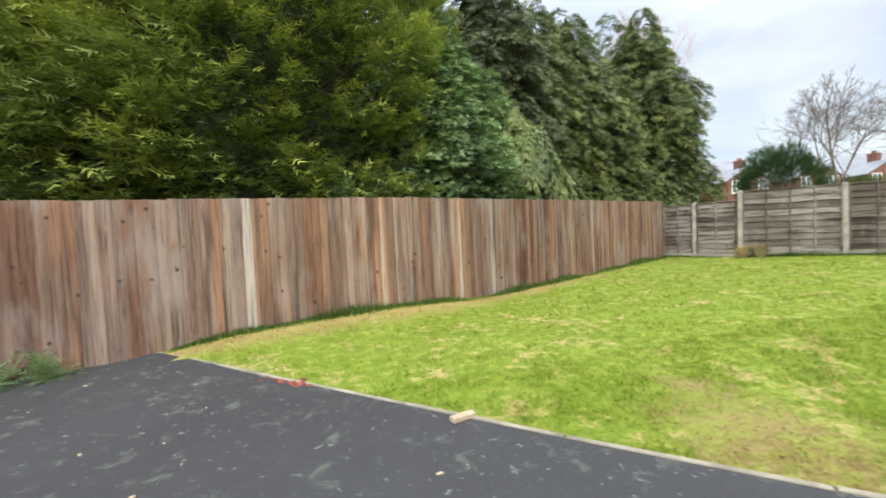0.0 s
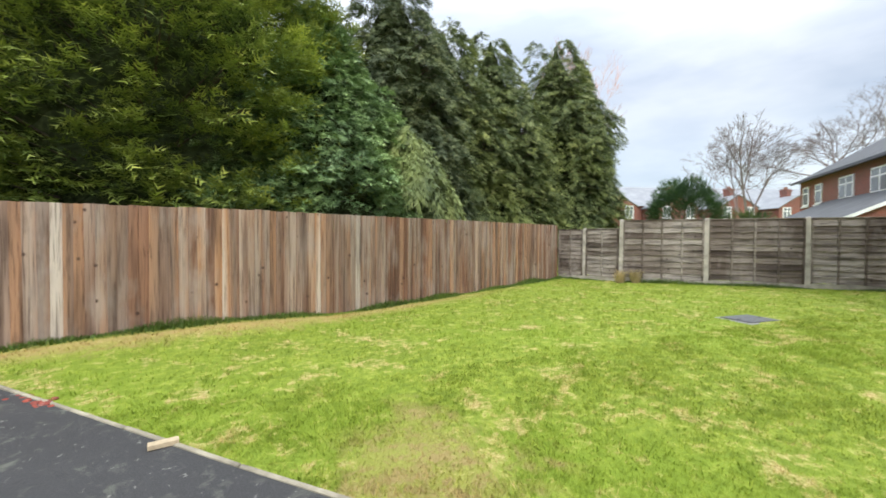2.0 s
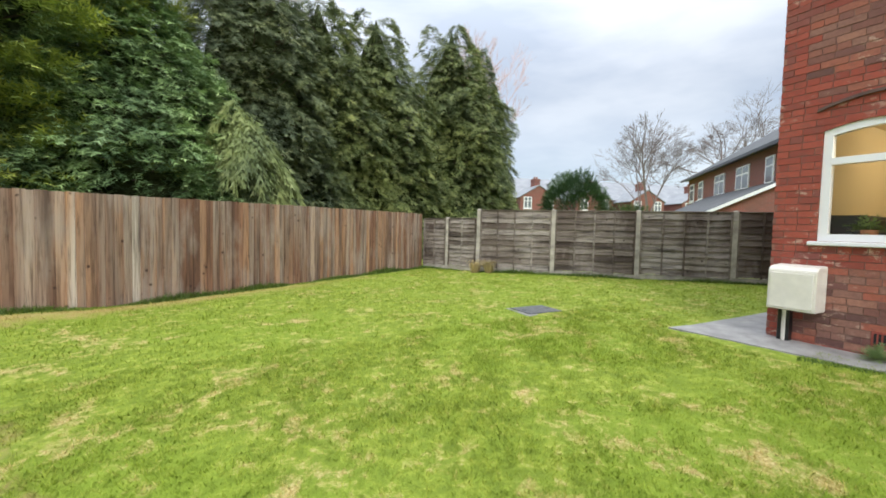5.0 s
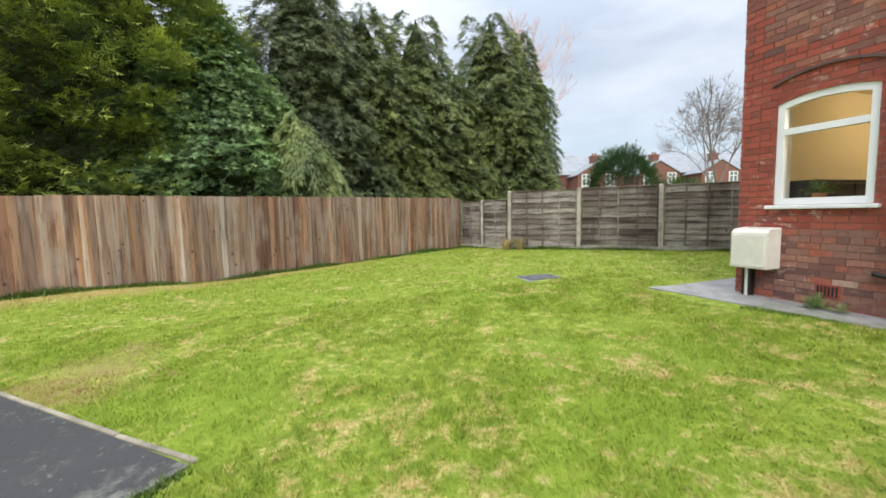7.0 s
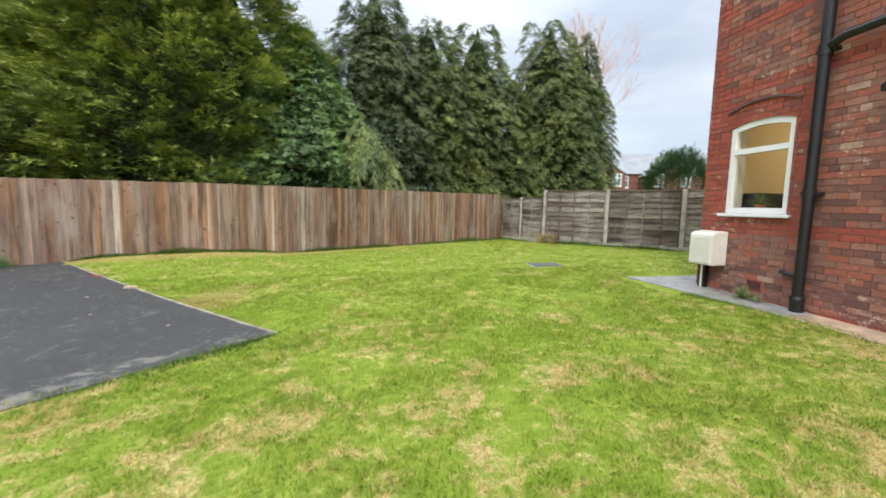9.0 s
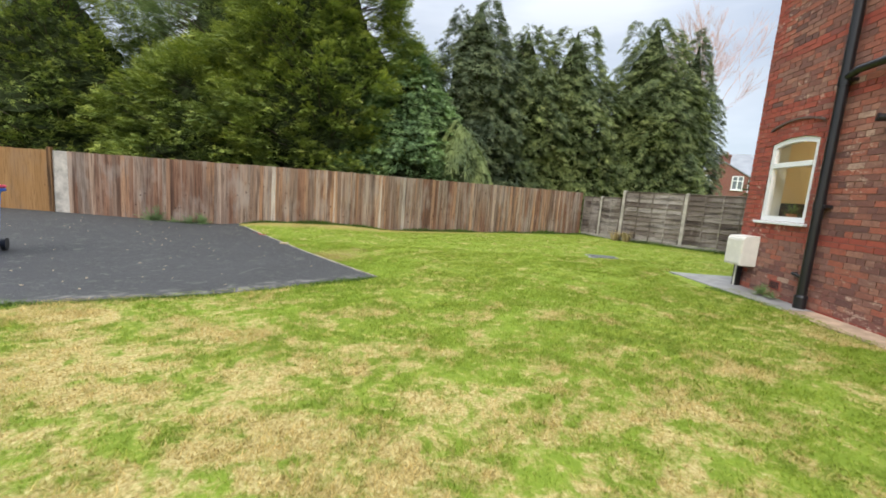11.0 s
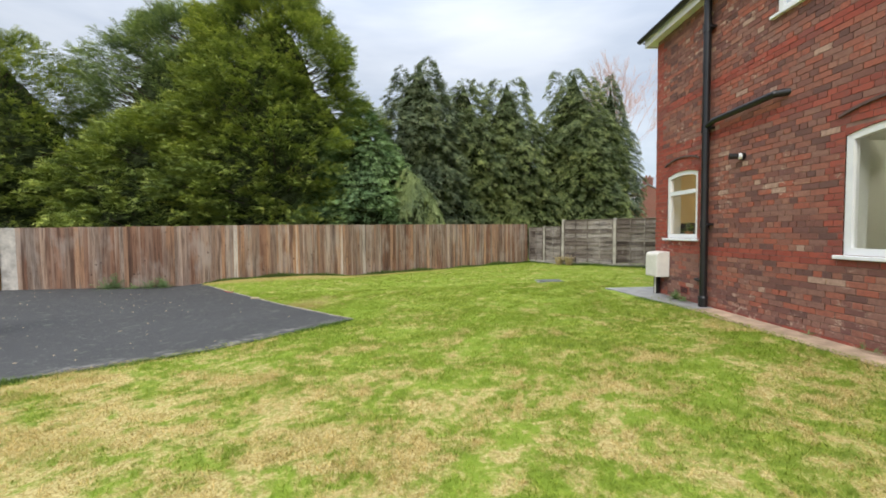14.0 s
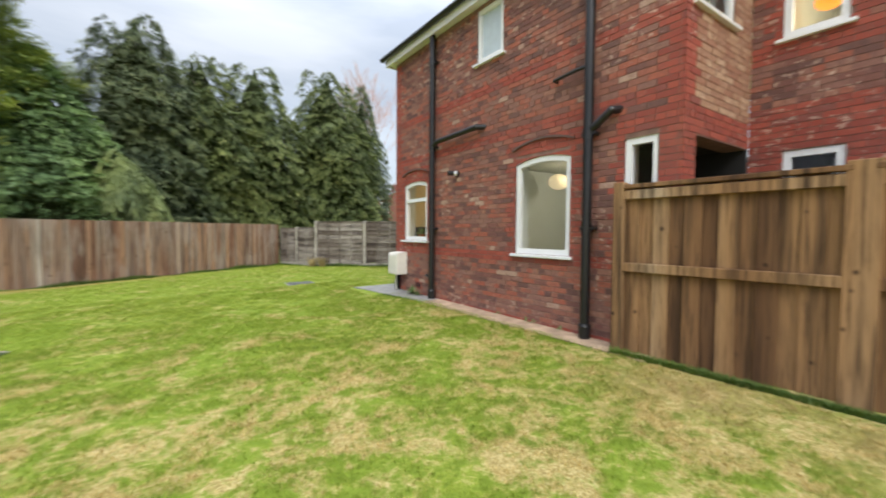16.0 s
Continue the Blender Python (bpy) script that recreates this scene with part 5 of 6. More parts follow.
# ---- wheelie bin ----
def wheelie_bin(x, y, ang):
    z = gh(x, y) + 0.015
    wb = empty("wheelie_bin", pose(x, y, z, 0, 0, ang), "blue wheelie bin with a pink-red lid on tarmac", "bin")
    bm = bmesh.new()
    rows = []
    for zz, w, d in ((0.02, 0.21, 0.23), (0.06, 0.225, 0.25), (0.90, 0.27, 0.33), (0.96, 0.285, 0.35), (0.99, 0.285, 0.35)):
        ring = []
        for i in range(24):
            t = 2 * math.pi * i / 24
            c, s_ = math.cos(t), math.sin(t)
            ring.append(bm.verts.new((w * abs(c) ** 0.35 * (1 if c > 0 else -1), d * abs(s_) ** 0.35 * (1 if s_ > 0 else -1), zz)))
        rows.append(ring)
    for A, B in zip(rows, rows[1:]):
        for i in range(24):
            bm.faces.new((A[i], A[(i + 1) % 24], B[(i + 1) % 24], B[i]))
    bm.faces.new(rows[0][::-1]), bm.faces.new(rows[-1])
    part("body", bm, M_BIN, wb)
    part("rim", boxed((-0.30, -0.365, 0.94), (0.30, 0.365, 0.985), 0.012), M_BIN, wb)
    bm = boxed((-0.30, -0.37, 0.99), (0.30, 0.38, 1.04), 0.018)
    part("lid", bm, M_LID, wb, "pink-red lid")
    part("lid_edge", boxed((-0.305, -0.38, 0.985), (0.305, -0.33, 1.02), 0.01), M_LID, wb, "lid lip")
    part("handle_bar", cyled((-0.2, 0.40, 0.95), (0.2, 0.40, 0.95), 0.016, 0.016, 10), M_BIN, wb)
    for sx in (-0.26, 0.26):
        w = part("wheel", cyled((sx - 0.03, 0.26, 0.10), (sx + 0.03, 0.26, 0.10), 0.10, 0.10, 20), M_BLACK, wb, "black rubber wheel")
    part("label_plate", boxed((-0.05, -0.335, 0.62), (0.03, -0.300, 0.72), 0.002), M_UPVC, wb, "white sticker")


wheelie_bin(-2.25, -1.28, 37)


# ---- bare trees ----
def bare_tree(name, x, y, height, seed, material, label, spread=0.5, depth=8, thick=0.16):
    r = random.Random(seed)
    segs = []

    def grow(p, d, L, w, k):
        q = p + d * L
        segs.append((p, q, w, w * 0.78))
        if k == 0:
            return
        n = 3 if k > depth - 2 else r.choice((2, 2, 3)) if k > 2 else 4
        for c in range(n):
            sp = spread * (0.62 if k >= depth - 1 else 1.0) * (0.45 if c == 0 else 1.0)
            v = Vector((r.gauss(0, sp), r.gauss(0, sp), r.gauss(0.10, sp * 0.45)))
            grow(p + d * L * (1.0 if c == 0 else r.uniform(0.55, 1.0)), (d + v).normalized(), L * r.uniform(0.66, 0.86), w * (0.74 if c == 0 else 0.55), k - 1)
    grow(Vector((0, 0, 0)), Vector((0, 0, 1)), height * 0.24, thick, depth)
    top = max(b.z for _, b, _, _ in segs)
    tree = empty(name, pose(x, y, gh(x, y)), label, "tree", "bare trees")
    k = height / top
    a = np.array([s[0] for s in segs]) * k
    b = np.array([s[1] for s in segs]) * k
    w0, w1 = np.array([s[2] for s in segs]), np.maximum(0.004, np.array([s[3] for s in segs]))
    d = b - a
    d /= np.linalg.norm(d, axis=1, keepdims=True) + 1e-9
    u = np.cross(d, np.array([0.31, 0.52, 0.79]))
    u /= np.linalg.norm(u, axis=1, keepdims=True) + 1e-9
    v = np.cross(d, u)
    ring = []
    for base, w in ((a, np.maximum(w0, 0.0055)), (b, w1)):
        for t in (0, 2.094, 4.189):
            ring.append(base + (u * math.cos(t) + v * math.sin(t)) * w[:, None])
    co = np.stack(ring, 1).reshape(-1, 3)
    t = np.array([(0, 1, 4), (0, 4, 3), (1, 2, 5), (1, 5, 4), (2, 0, 3), (2, 3, 5)])
    tris = (np.arange(len(segs))[:, None, None] * 6 + t[None]).reshape(-1, 3)
    n0 = 40
    raw("trunk", co[:n0 * 6], tris[:n0 * 6], material, tree)
    raw("crown", co[n0 * 6:], tris[n0 * 6:] - n0 * 6, material, tree)
    return tree


bare_tree("bare_tree", 34.4, 20.0, 10.8, 11, M_TWIG, "leafless grey winter tree beyond the roofs", spread=0.62)
bare_tree("bare_tree", 39.2, 16.0, 13.0, 8, M_TWIG, "wide leafless winter tree beyond the roofs", thick=0.2, spread=0.75)
bare_tree("bare_tree", 16.9, 18.2, 13.0, 3, M_PINK, "tall tree with reddish bare twigs", spread=0.36, thick=0.07, depth=7)


# ---- bush ----
def bush(x, y, h, r, seed, material, label, count=5200):
    q = np.random.RandomState(seed)
    tree = empty("bush", pose(x, y, gh(x, y)), label, "bush")
    part("trunk", cyled((0, 0, 0), (0, 0, h * 0.6), 0.12, 0.05, 8), M_BARK, tree)
    d = q.normal(size=(count, 3))
    d /= np.linalg.norm(d, axis=1, keepdims=True)
    lob = 1 + 0.12 * np.sin(d[:, 0] * 6 + seed) + 0.1 * np.sin(d[:, 1] * 7 + d[:, 2] * 5)
    rad = q.uniform(0.7, 1.0, count) * lob
    c = np.stack([d[:, 0] * r * rad, d[:, 1] * r * rad, h * 0.55 + d[:, 2] * h * 0.47 * rad], 1)
    up = np.tile(np.array([0.0, 0.2, 1.0]), (count, 1)) + q.normal(0, 0.4, (count, 3))
    co, tris = frond_mesh(c, d + np.array([0, 0, 0.35]), up, q.uniform(0.12, 0.24, count), q.uniform(0.06, 0.10, count), q.uniform(0, 0.3, count), 6, q)
    raw("crown", co, tris, material, tree)


bush(18.7, 12.5, 3.5, 1.55, 2, M_BUSH, "rounded dark green bush behind the panel fence", 9000)
bush(20.3, 10.6, 2.1, 1.0, 4, M_GOLD, "pale clipped bush behind the panel fence", 2000)


# ---- neighbouring houses ----
def far_window(parent, m, w, h, bars=True):
    """A white framed window on an outer wall; local -y is outside."""
    inv = parent.matrix_world.inverted()
    o = part("window", boxed((-w / 2, -0.05, 0), (w / 2, 0.03, h), 0.01), M_UPVC, parent, "white window frame")
    o.matrix_local = inv @ m
    n = 2 if w > 0.9 else 1
    pw = (w - 0.16 - 0.08 * (n - 1)) / n
    for i in range(n):
        x0 = -w / 2 + 0.08 + i * (pw + 0.08)
        for z0, z1 in ((0.10, h * 0.62), (h * 0.62 + 0.08, h - 0.08)):
            g = part("pane", boxed((x0 + 0.02, -0.056, z0), (x0 + pw - 0.02, -0.045, z1)), M_DARKGLASS, o)
    s_ = part("sill", boxed((-w / 2 - 0.06, -0.12, -0.09), (w / 2 + 0.06, -0.02, -0.01), 0.005), M_UPVC, o)


M_CHIMPOT = mat_plain("sooty_clay_pot", (0.24, 0.11, 0.07), 0.9, vary=0.25)
M_DARKGLASS = mat_plain("far_dark_glass", (0.17, 0.19, 0.21), 0.08, vary=0.2, bumps=0.0)


def gabled(parent, m, w, d, zw, zr, wallmat, roofmat, over=0.2, nm="wall"):
    """A block with a pitched roof; ridge along local y; front gable at local y=0."""
    inv = parent.matrix_world.inverted()
    bm = bmesh.new()
    pts = [(-w / 2, 0), (w / 2, 0), (w / 2, zw), (0, zr), (-w / 2, zw)]
    lo = [bm.verts.new((x, 0, z)) for x, z in pts]
    hi = [bm.verts.new((x, d, z)) for x, z in pts]
    bm.faces.new(lo), bm.faces.new(hi[::-1])
    for i in range(5):
        bm.faces.new((hi[i], hi[(i + 1) % 5], lo[(i + 1) % 5], lo[i]))
    bmesh.ops.recalc_face_normals(bm, faces=bm.faces)
    o = part(nm, bm, wallmat, parent)
    o.matrix_local = inv @ m
    bm = bmesh.new()
    for sg in (-1, 1):
        k = (zr - zw) / (w / 2)
        a = (sg * (w / 2 + over), zw - over * k + 0.02)
        b = (0, zr + 0.02)
        vs = [bm.verts.new((x, y, z + h)) for h in (0, 0.09) for y in (-over * 0.5, d) for x, z in (a, b)]
        for f in ((0, 1, 3, 2), (4, 6, 7, 5), (0, 4, 5, 1), (2, 3, 7, 6), (0, 2, 6, 4), (1, 5, 7, 3)):
            bm.faces.new([vs[i] for i in f])
    bmesh.ops.recalc_face_normals(bm, faces=bm.faces)
    o = part("roof", bm, roofmat, parent)
    o.matrix_local = inv @ m


def chimney(parent, x, y, z0, z1, w=0.7, d=0.5, pots=2):
    inv = parent.matrix_world.inverted()
    bm = boxed((-w / 2, -d / 2, 0), (w / 2, d / 2, z1 - z0))
    box(bm, (-w / 2 - 0.05, -d / 2 - 0.05, z1 - z0 - 0.22), (w / 2 + 0.05, d / 2 + 0.05, z1 - z0 - 0.08))
    o = part("chimney", bm, M_FARBRICK, parent)
    o.matrix_local = inv @ pose(x, y, z0)
    for i in range(pots):
        px = -w / 2 + w * (i + 0.5) / pots
        part("chimney_pot", cyled((px, 0, z1 - z0), (px, 0, z1 - z0 + 0.28), 0.11, 0.09, 12), M_CHIMPOT, o)


# semi-detached house set at an angle
NB = empty("neighbour_house", pose(22.9, 5.96, 0.4, 0, 0, 45.7), "red brick semi-detached house with slate hipped roof", "house")
NBM = NB.matrix_world.copy()


def nb(nm, bm, material, label=""):
    return part(nm, bm, material, NB, label)


nb("wall", boxed((0, -8.0, -0.5), (13.0, 0.0, 4.85)), M_FARBRICK)
bm = bmesh.new()
ov = 0.35
q = [bm.verts.new(p) for p in ((-ov, ov, 4.85), (13 + ov, ov, 4.85), (13 + ov, -8 - ov, 4.85), (-ov, -8 - ov, 4.85), (3.8, -4.0, 7.7), (9.6, -4.0, 7.7))]
for f in ((0, 1, 5, 4), (1, 2, 5), (2, 3, 4, 5), (3, 0, 4), (3, 2, 1, 0)):
    bm.faces.new([q[i] for i in f])
bmesh.ops.recalc_face_normals(bm, faces=bm.faces)
nb("roof", bm, M_SLATE)
bm = boxed((-ov - 0.03, ov, 4.76), (13 + ov, ov + 0.06, 4.90))
box(bm, (-ov - 0.06, -8 - ov, 4.76), (-ov, ov + 0.06, 4.90))
nb("gutter", bm, M_BLACK, "black gutter and fascia")
chimney(NB, *(NBM @ Vector((6.3, -4.0, 7.3)))[:], (NBM @ Vector((6.3, -4.0, 8.7)))[2], 1.2, 0.7, 4)
for xx, ww in ((1.3, 0.75), (4.0, 1.5), (7.0, 1.5), (10.2, 0.9), (12.0, 0.9)):
    far_window(NB, NBM @ pose(xx, 0.0, 3.35, 0, 0, 180), ww, 1.15)
# lean-to against its long side
bm = bmesh.new()
pr = [(0, -0.4), (2.7, -0.4), (2.7, 1.95), (0, 3.25)]
lo = [bm.verts.new((-0.02, y, z)) for y, z in pr]
hi = [bm.verts.new((9.0, y, z)) for y, z in pr]
bm.faces.new(lo), bm.faces.new(hi[::-1])
for i in range(4):
    bm.faces.new((hi[i], hi[(i + 1) % 4], lo[(i + 1) % 4], lo[i]))
bmesh.ops.recalc_face_normals(bm, faces=bm.faces)
nb("extension_wall", bm, M_FARBRICK)
bm = bmesh.new()
vs = [bm.verts.new(p) for p in ((-0.2, 0.02, 3.32), (9.2, 0.02, 3.32), (9.2, 3.0, 1.87), (-0.2, 3.0, 1.87), (-0.2, 0.02, 3.42), (9.2, 0.02, 3.42), (9.2, 3.0, 1.97), (-0.2, 3.0, 1.97))]
for f in ((0, 1, 2, 3), (4, 7, 6, 5), (0, 3, 7, 4), (1, 5, 6, 2), (3, 2, 6, 7), (0, 4, 5, 1)):
    bm.faces.new([vs[i] for i in f])
bmesh.ops.recalc_face_normals(bm, faces=bm.faces)
nb("extension_roof", bm, M_SLATE)
bm = bmesh.new()
vs = [bm.verts.new(p) for p in ((-0.24, 0.02, 3.29), (-0.24, 3.0, 1.85), (-0.24, 3.0, 1.98), (-0.24, 0.02, 3.43), (-0.20, 0.02, 3.29), (-0.20, 3.0, 1.85), (-0.20, 3.0, 1.98), (-0.20, 0.02, 3.43))]
for f in ((0, 1, 2, 3), (4, 7, 6, 5), (0, 4, 5, 1), (3, 2, 6, 7)):
    bm.faces.new([vs[i] for i in f])
nb("barge_board", bm, M_UPVC, "white barge board")

# terrace far behind, with gabled outriggers
TE = empty("terrace_house", pose(34.6, 33.6, 0.4, 0, 0, -17.6), "row of red brick terraced houses with pale slate roofs", "house")
TEM = TE.matrix_world.copy()
part("wall", boxed((-24, 3.5, -0.5), (31, 11, 5.3)), M_FARBRICK, TE)
bm = bmesh.new()
vs = [bm.verts.new(p) for p in ((-24.2, 3.2, 5.2), (31.2, 3.2, 5.2), (31.2, 11.3, 5.2), (-24.2, 11.3, 5.2), (-24.2, 7.2, 7.9), (31.2, 7.2, 7.9))]
for f in ((0, 1, 5, 4), (2, 3, 4, 5), (0, 4, 3), (1, 2, 5), (3, 2, 1, 0)):
    bm.faces.new([vs[i] for i in f])
bmesh.ops.recalc_face_normals(bm, faces=bm.faces)
part("roof", bm, M_PALESLATE, TE)
for i in range(-3, 5):
    x = i * 6.75
    gabled(TE, TEM @ pose(x, 0, 0), 4.3, 5.0, 4.9, 6.2, M_FARBRICK, M_PALESLATE)
    far_window(TE, TEM @ pose(x - 1.3, -0.01, 3.65), 0.95, 1.3)
    far_window(TE, TEM @ pose(x + 1.3, -0.01, 3.65), 0.95, 1.3)
    far_window(TE, TEM @ pose(x + 2.95, 3.48, 3.65), 0.95, 1.3)
    chimney(TE, *(TEM @ Vector((x + 0.35, 2.0, 5.4))), 7.55, 0.75, 0.75, 2)


# ---- small things on the ground ----
def tuft(name, x, y, n, h, spread, material, label, seed, bend=0.5, wid=0.006, z=None):
    """A clump of thin blades that fan out from one foot."""
    q = np.random.RandomState(seed)
    a, r = q.uniform(0, 6.28, n), q.uniform(0, spread, n)
    foot = np.stack([np.cos(a) * r * 0.5, np.sin(a) * r * 0.5, np.zeros(n)], 1)
    hh = h * q.uniform(0.5, 1.1, n)
    lean_ = np.stack([np.cos(a), np.sin(a), np.zeros(n)], 1) * (bend * hh * q.uniform(0.2, 1.2, n))[:, None]
    mid = foot + lean_ * 0.35 + np.array([0, 0, 1.0]) * (hh * 0.6)[:, None]
    tip = foot + lean_ + np.array([0, 0, 1.0]) * hh[:, None]
    side = np.stack([-np.sin(a + q.normal(0, 0.8, n)), np.cos(a), np.zeros(n)], 1) * wid
    co = np.stack([foot - side, foot + side, mid - side * 0.8, mid + side * 0.8, tip], 1).reshape(-1, 3)
    t = np.array([(0, 1, 3), (0, 3, 2), (2, 3, 4)])
    tris = (np.arange(n)[:, None, None] * 5 + t[None]).reshape(-1, 3)
    ob = raw(name, co, tris, material)
    ob.matrix_world = pose(x, y, gh(x, y) if z is None else z)
    return tagged(ob, label, "plant")


def weed(x, y, r, seed, label, lift=0.012, n=60, h=0.5, mat=None):
    q = np.random.RandomState(seed)
    d = q.normal(size=(n, 3))
    d[:, 2] = np.abs(d[:, 2]) * h
    d /= np.linalg.norm(d, axis=1, keepdims=True)
    co, tris = frond_mesh(np.zeros((n, 3)), d, np.tile(np.array([0.1, 0.1, 1.0]), (n, 1)) + q.normal(0, 0.2, (n, 3)), q.uniform(0.35, 1.0, n) * r, q.uniform(0.10, 0.2, n) * r, q.uniform(0, 0.3, n), 6, q)
    co[:, 2] = np.maximum(co[:, 2], 0.004)
    ob = raw("weed", co, tris, mat or M_WEED)
    ob.matrix_world = pose(x, y, gh(x, y) + lift)
    return tagged(ob, label, "plant", "weeds at the fence foot")


tuft("dry_grass_clump", 9.72, 6.93, 170, 0.34, 0.22, M_DRY, "dry straw-coloured grass clump at a concrete post", 1, 0.7)
tuft("dry_grass_clump", 10.02, 6.72, 170, 0.36, 0.22, M_DRY, "dry straw-coloured grass clump at a concrete post", 2, 0.7)
weed(-3.72, 3.72, 0.42, 1, "pale green straggling weed on tarmac by the fence")
weed(-2.75, 3.98, 0.40, 2, "pale green straggling weed on tarmac by the fence")
weed(-2.35, 4.02, 0.30, 3, "low leafy weed at the fence foot")
weed(-3.55, 3.80, 0.50, 31, "tall straggling pale weed climbing the fence", 0.012, 26, 3.0)
weed(-2.45, 4.06, 0.42, 32, "tall straggling pale weed climbing the fence", 0.012, 26, 3.0)
weed(-3.1, 3.82, 0.25, 6, "low leafy weed at the fence foot")
weed(9.55, -0.40, 0.20, 4, "small yellow-green weed on the path by the wall", 0.03, 110, 1.3)
weed(9.58, -0.62, 0.15, 5, "small yellow-green weed on the path by the wall", 0.03, 40, 1.0)
for k, yy in enumerate((-2.9, -3.5, -3.62, -4.1, -5.2)):
    weed(9.64, yy, 0.09, 20 + k, "tiny weed in the joint below the wall", 0.03, 24, 0.9)

blk = tagged(obj("timber_offcut", boxed((-0.085, -0.03, 0), (0.085, 0.03, 0.035), 0.004), M_WOODBLOCK), "pale timber offcut lying at the drive edge", "offcut")
blk.matrix_world = pose(1.12, 1.80, gh(1.12, 1.80) + 0.014, 0, 0, 15)
bm = bmesh.new()
qr = random.Random(9)
for _ in range(34):
    sz = qr.uniform(0.008, 0.03)
    bmesh.ops.create_icosphere(bm, subdivisions=1, radius=sz, matrix=pose(qr.gauss(0, 0.16), qr.gauss(0, 0.06), sz * 0.3, 0, 0, 0) @ Matrix.Diagonal((1.3, 1, 0.6, 1)))
rb = tagged(obj("brick_rubble", bm, M_RED_I), "scatter of crushed red brick at the drive edge", "rubble", kind="stuff")
rb.matrix_world = pose(-0.12, 2.98, gh(-0.12, 2.98) + 0.004, 0, 0, -42)
bm = bmesh.new()
for _ in range(150):
    xx, yy = qr.uniform(-5.0, 3.0), qr.uniform(-3.2, 4.0)
    if yy > 2.75 - 0.94 * xx - 0.1 or yy < -3.3 + 0.7 * (xx - 0.5) + 0.2 or yy > 4.5 + 0.25 * xx:
        continue
    sz = qr.uniform(0.006, 0.014)
    bmesh.ops.create_icosphere(bm, subdivisions=1, radius=sz, matrix=pose(xx, yy, gh(xx, yy) + 0.014 + sz * 0.3, 0, 0, qr.uniform(0, 360)) @ Matrix.Diagonal((1.8, 1, 0.5, 1)))
tagged(obj("debris", bm, M_WOODBLOCK), "pale leaf and stone litter scattered on tarmac", "litter", kind="stuff")


# ---- grass blades ----
def in_lawn(x, y):
    """Inside the lawn: clear of the drive, the house, the paths and beyond the fences."""
    ok = y < fence_y(x) - 0.04
    drive_in = (y < np.interp(x, [p[0] for p in DRIVE_EDGE], [p[1] for p in DRIVE_EDGE]) + 0.05) & (x < 3.87) & (y > -3.30 + 0.70 * (x - 0.5) + 0.08 * np.clip(0.5 - x, 0, 9)) & (y > -3.30 + 0.54 * (x - 0.5))
    ok &= ~drive_in
    ok &= (x < 9.40) | ((y > 1.28) & (y < 7.12 - 1.062 * (x - 9.93) - 0.1))
    pad_in = (x > 8.85) & (y > -0.05) & (y < 1.30)
    ok &= ~pad_in & ~((np.abs(x - 8.2) < 0.36) & (np.abs(y - 2.78) < 0.28))
    return ok


def grass(name, n, x0, x1, y0, y1, h, w, seed):
    q = np.random.RandomState(seed)
    x, y = q.uniform(x0, x1, n), q.uniform(y0, y1, n)
    clump = np.sin(x * 2.3 + 1.7 * np.sin(y * 1.9)) * np.sin(y * 2.9 + 1.3 * np.sin(x * 2.7)) + 0.6 * np.sin(x * 7.1 + y * 3.0) * np.sin(y * 8.3 - x * 2.0)
    ok = in_lawn(x, y) & (clump + q.uniform(-1.8, 1.8, n) > -1.4)
    x, y, clump = x[ok], y[ok], clump[ok]
    n = len(x)
    a = q.uniform(0, 6.28, n)
    hh = h * q.uniform(0.45, 1.2, n) * (1 + 0.2 * clump)
    ln = hh * q.uniform(0.5, 1.5, n)
    z = gz(x, y) - 0.006
    foot = np.stack([x, y, z], 1)
    side = np.stack([-np.sin(a), np.cos(a), np.zeros(n)], 1) * (w * q.uniform(0.7, 1.4, n))[:, None]
    tip = foot + np.stack([np.cos(a) * ln, np.sin(a) * ln, hh], 1)
    co = np.stack([foot - side, foot + side, tip], 1).reshape(-1, 3)
    ob = raw(name, co, np.arange(3 * n).reshape(-1, 3), M_BLADE)
    return tagged(ob, "short patchy green and straw-coloured lawn grass", "grass", kind="stuff")


grass("grass", 400000, 0.0, 9.5, -7.2, 2.5, 0.034, 0.0036, 1)
grass("grass", 120000, -4.0, 9.5, -9.0, 0.0, 0.042, 0.0042, 2)
grass("grass", 170000, -2.0, 14.5, 0.5, 9.0, 0.036, 0.005, 3)


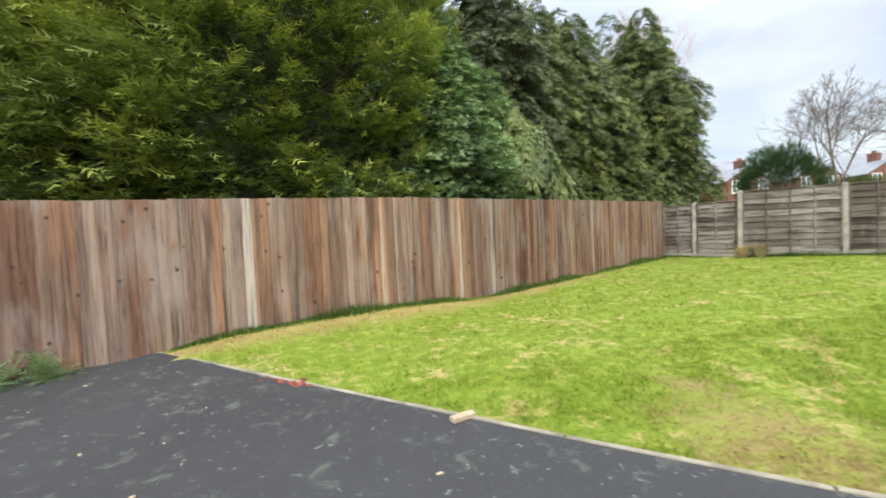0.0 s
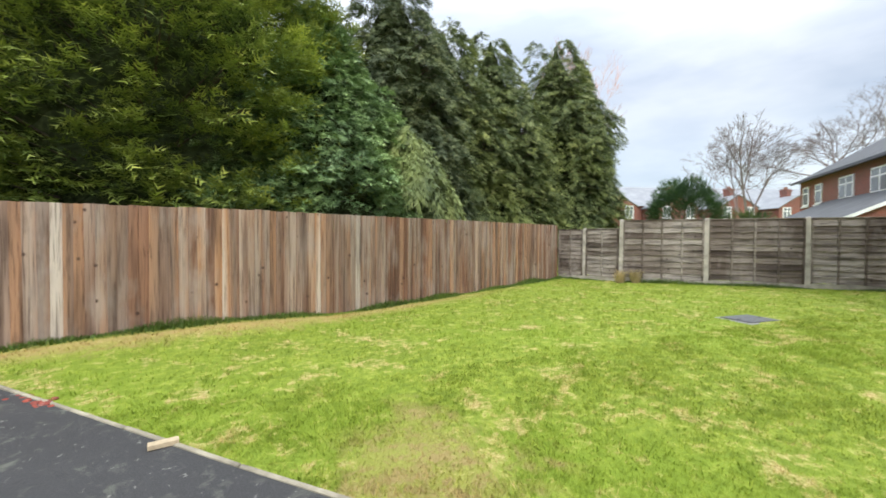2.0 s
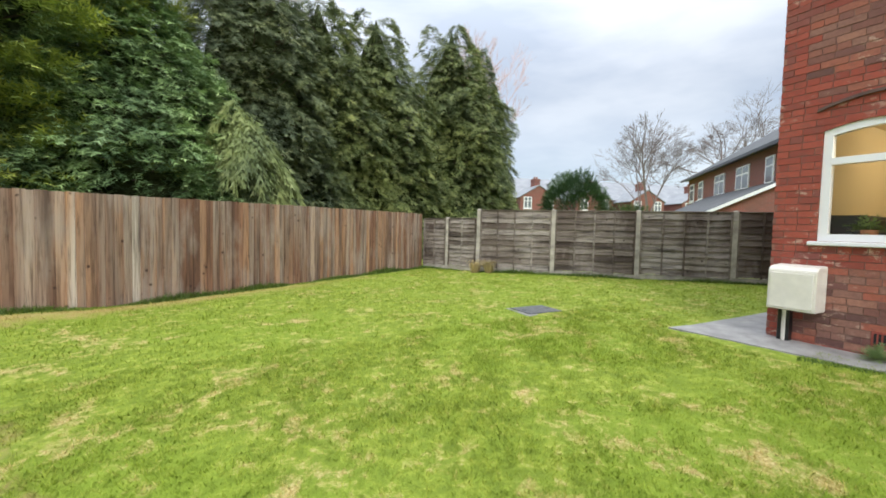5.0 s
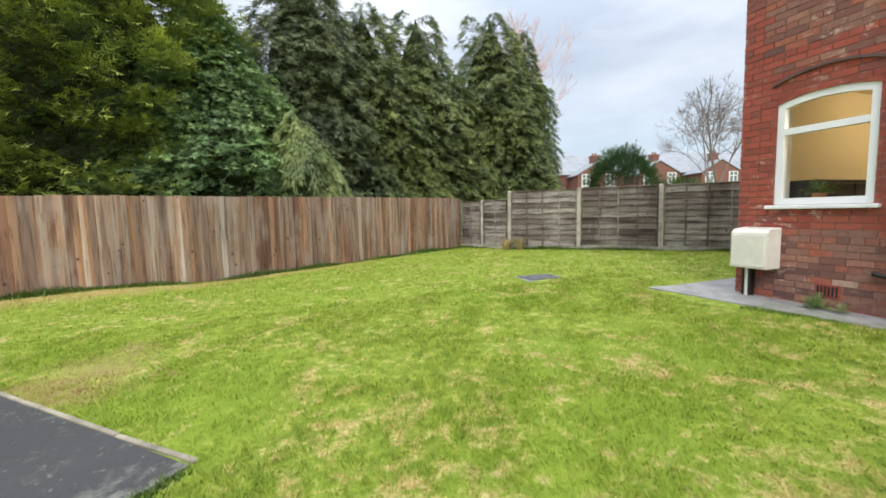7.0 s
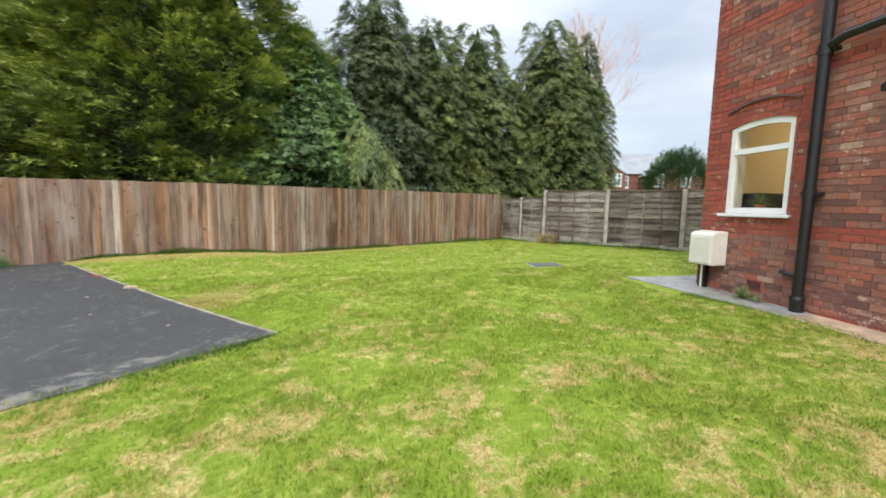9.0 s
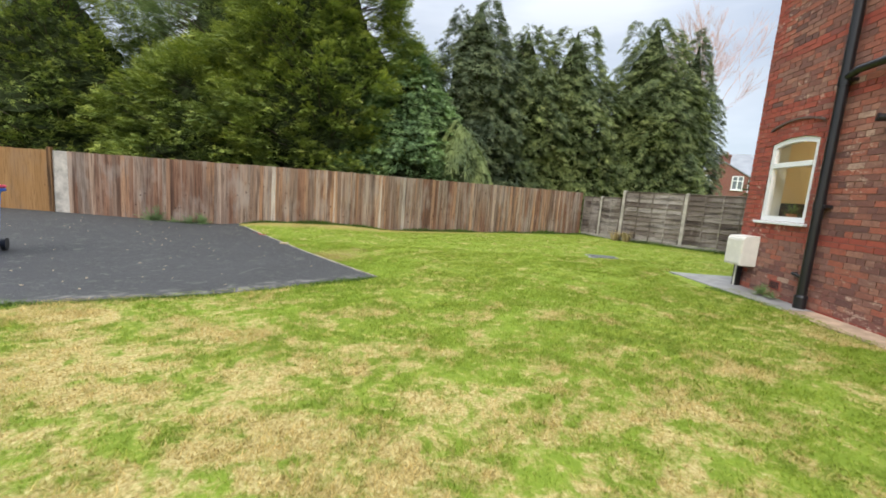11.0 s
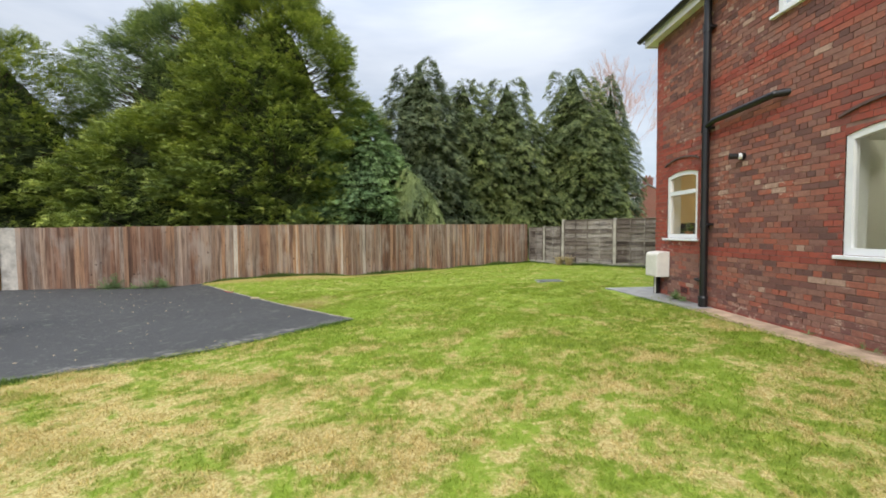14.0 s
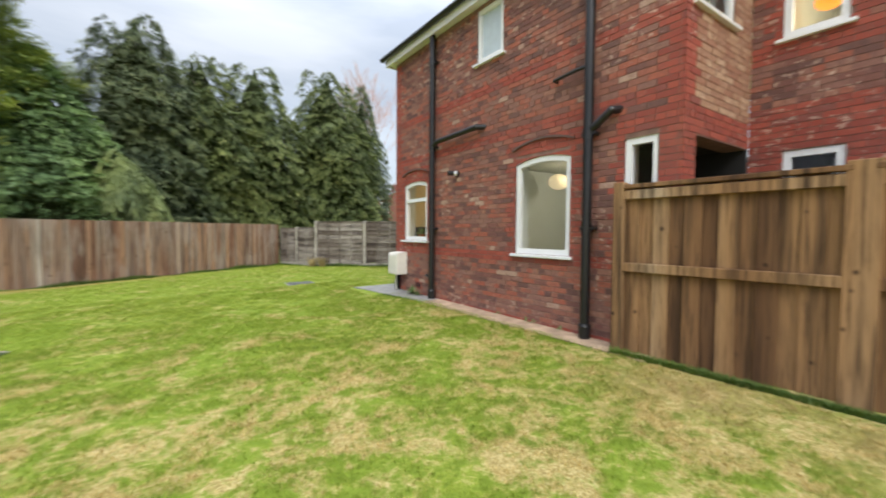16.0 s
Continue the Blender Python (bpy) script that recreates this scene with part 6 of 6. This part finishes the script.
# long grass at the foot of the fences
def verge(name, pts, n, h, seed, off):
    q = np.random.RandomState(seed)
    tot = sum(math.hypot(b[0] - a[0], b[1] - a[1]) for a, b in zip(pts, pts[1:]))
    rows = [lerp_line(pts, q.uniform(0, tot - 0.001)) for _ in range(n)]
    x, y, a = (np.array([r[i] for r in rows]) for i in range(3))
    d = np.abs(q.normal(0, 0.06, n)) + off
    x, y = x + np.sin(a) * d, y - np.cos(a) * d
    clump = 0.6 + 0.5 * np.sin(x * 3.1) * np.sin(x * 1.3 + 1)
    hh = h * q.uniform(0.3, 1.2, n) * clump
    t = q.uniform(0, 6.28, n)
    foot = np.stack([x, y, gz(x, y) - 0.005], 1)
    side = np.stack([-np.sin(t), np.cos(t), np.zeros(n)], 1) * 0.006
    tip = foot + np.stack([np.cos(t) * hh * 0.6, np.sin(t) * hh * 0.6, hh], 1)
    co = np.stack([foot - side, foot + side, tip], 1).reshape(-1, 3)
    tagged(raw(name, co, np.arange(3 * n).reshape(-1, 3), M_VERGE), "longer green grass along the fence foot", "grass", kind="stuff")


M_VERGE = mat_leaf("verge_grass", [(0.0, (0.09, 0.15, 0.03)), (0.6, (0.16, 0.25, 0.04)), (1.0, (0.36, 0.34, 0.13))])
verge("long_grass", [(-1.5, 4.46), (1.6, 5.25), (4.4, 6.45), (8.98, 8.51)], 12000, 0.14, 1, 0.03)
verge("long_grass", [(9.02, 8.62), (9.93, 7.12), (16.0, 0.68)], 9000, 0.12, 2, 0.05)
verge("long_grass", [(3.85, -0.81), (2.4, -2.16), (1.35, -2.80), (0.5, -3.30), (-6.0, -6.8)][::-1], 9000, 0.07, 3, 0.0)
verge("long_grass", [(9.42, -5.4), (9.42, -1.2), (9.07, 0.0)][::-1], 5000, 0.06, 4, 0.0)
verge("long_grass", [(9.62, -8.5), (9.45, -5.0)], 7000, 0.20, 5, -0.10)

cable = bmesh.new()
tube(cable, [(-0.05, 2.4, 1.75), (-0.05, 1.0, 1.95), (-0.05, -1.0, 2.3), (-0.05, -2.6, 2.75), (-0.05, -3.0, 3.1)], 0.025, 6)
part("cable", cable, M_BLACK, NB, "dark sagging cable")
aer = bmesh.new()
cyl(aer, (6.0, -4.0, 8.3), (6.0, -4.0, 9.6), 0.02, 0.02, 6)
for zz in (9.2, 9.4, 9.58):
    cyl(aer, (5.6, -4.0, zz), (6.4, -4.0, zz), 0.012, 0.012, 5)
part("aerial", aer, M_BLACK, NB, "thin roof aerial")
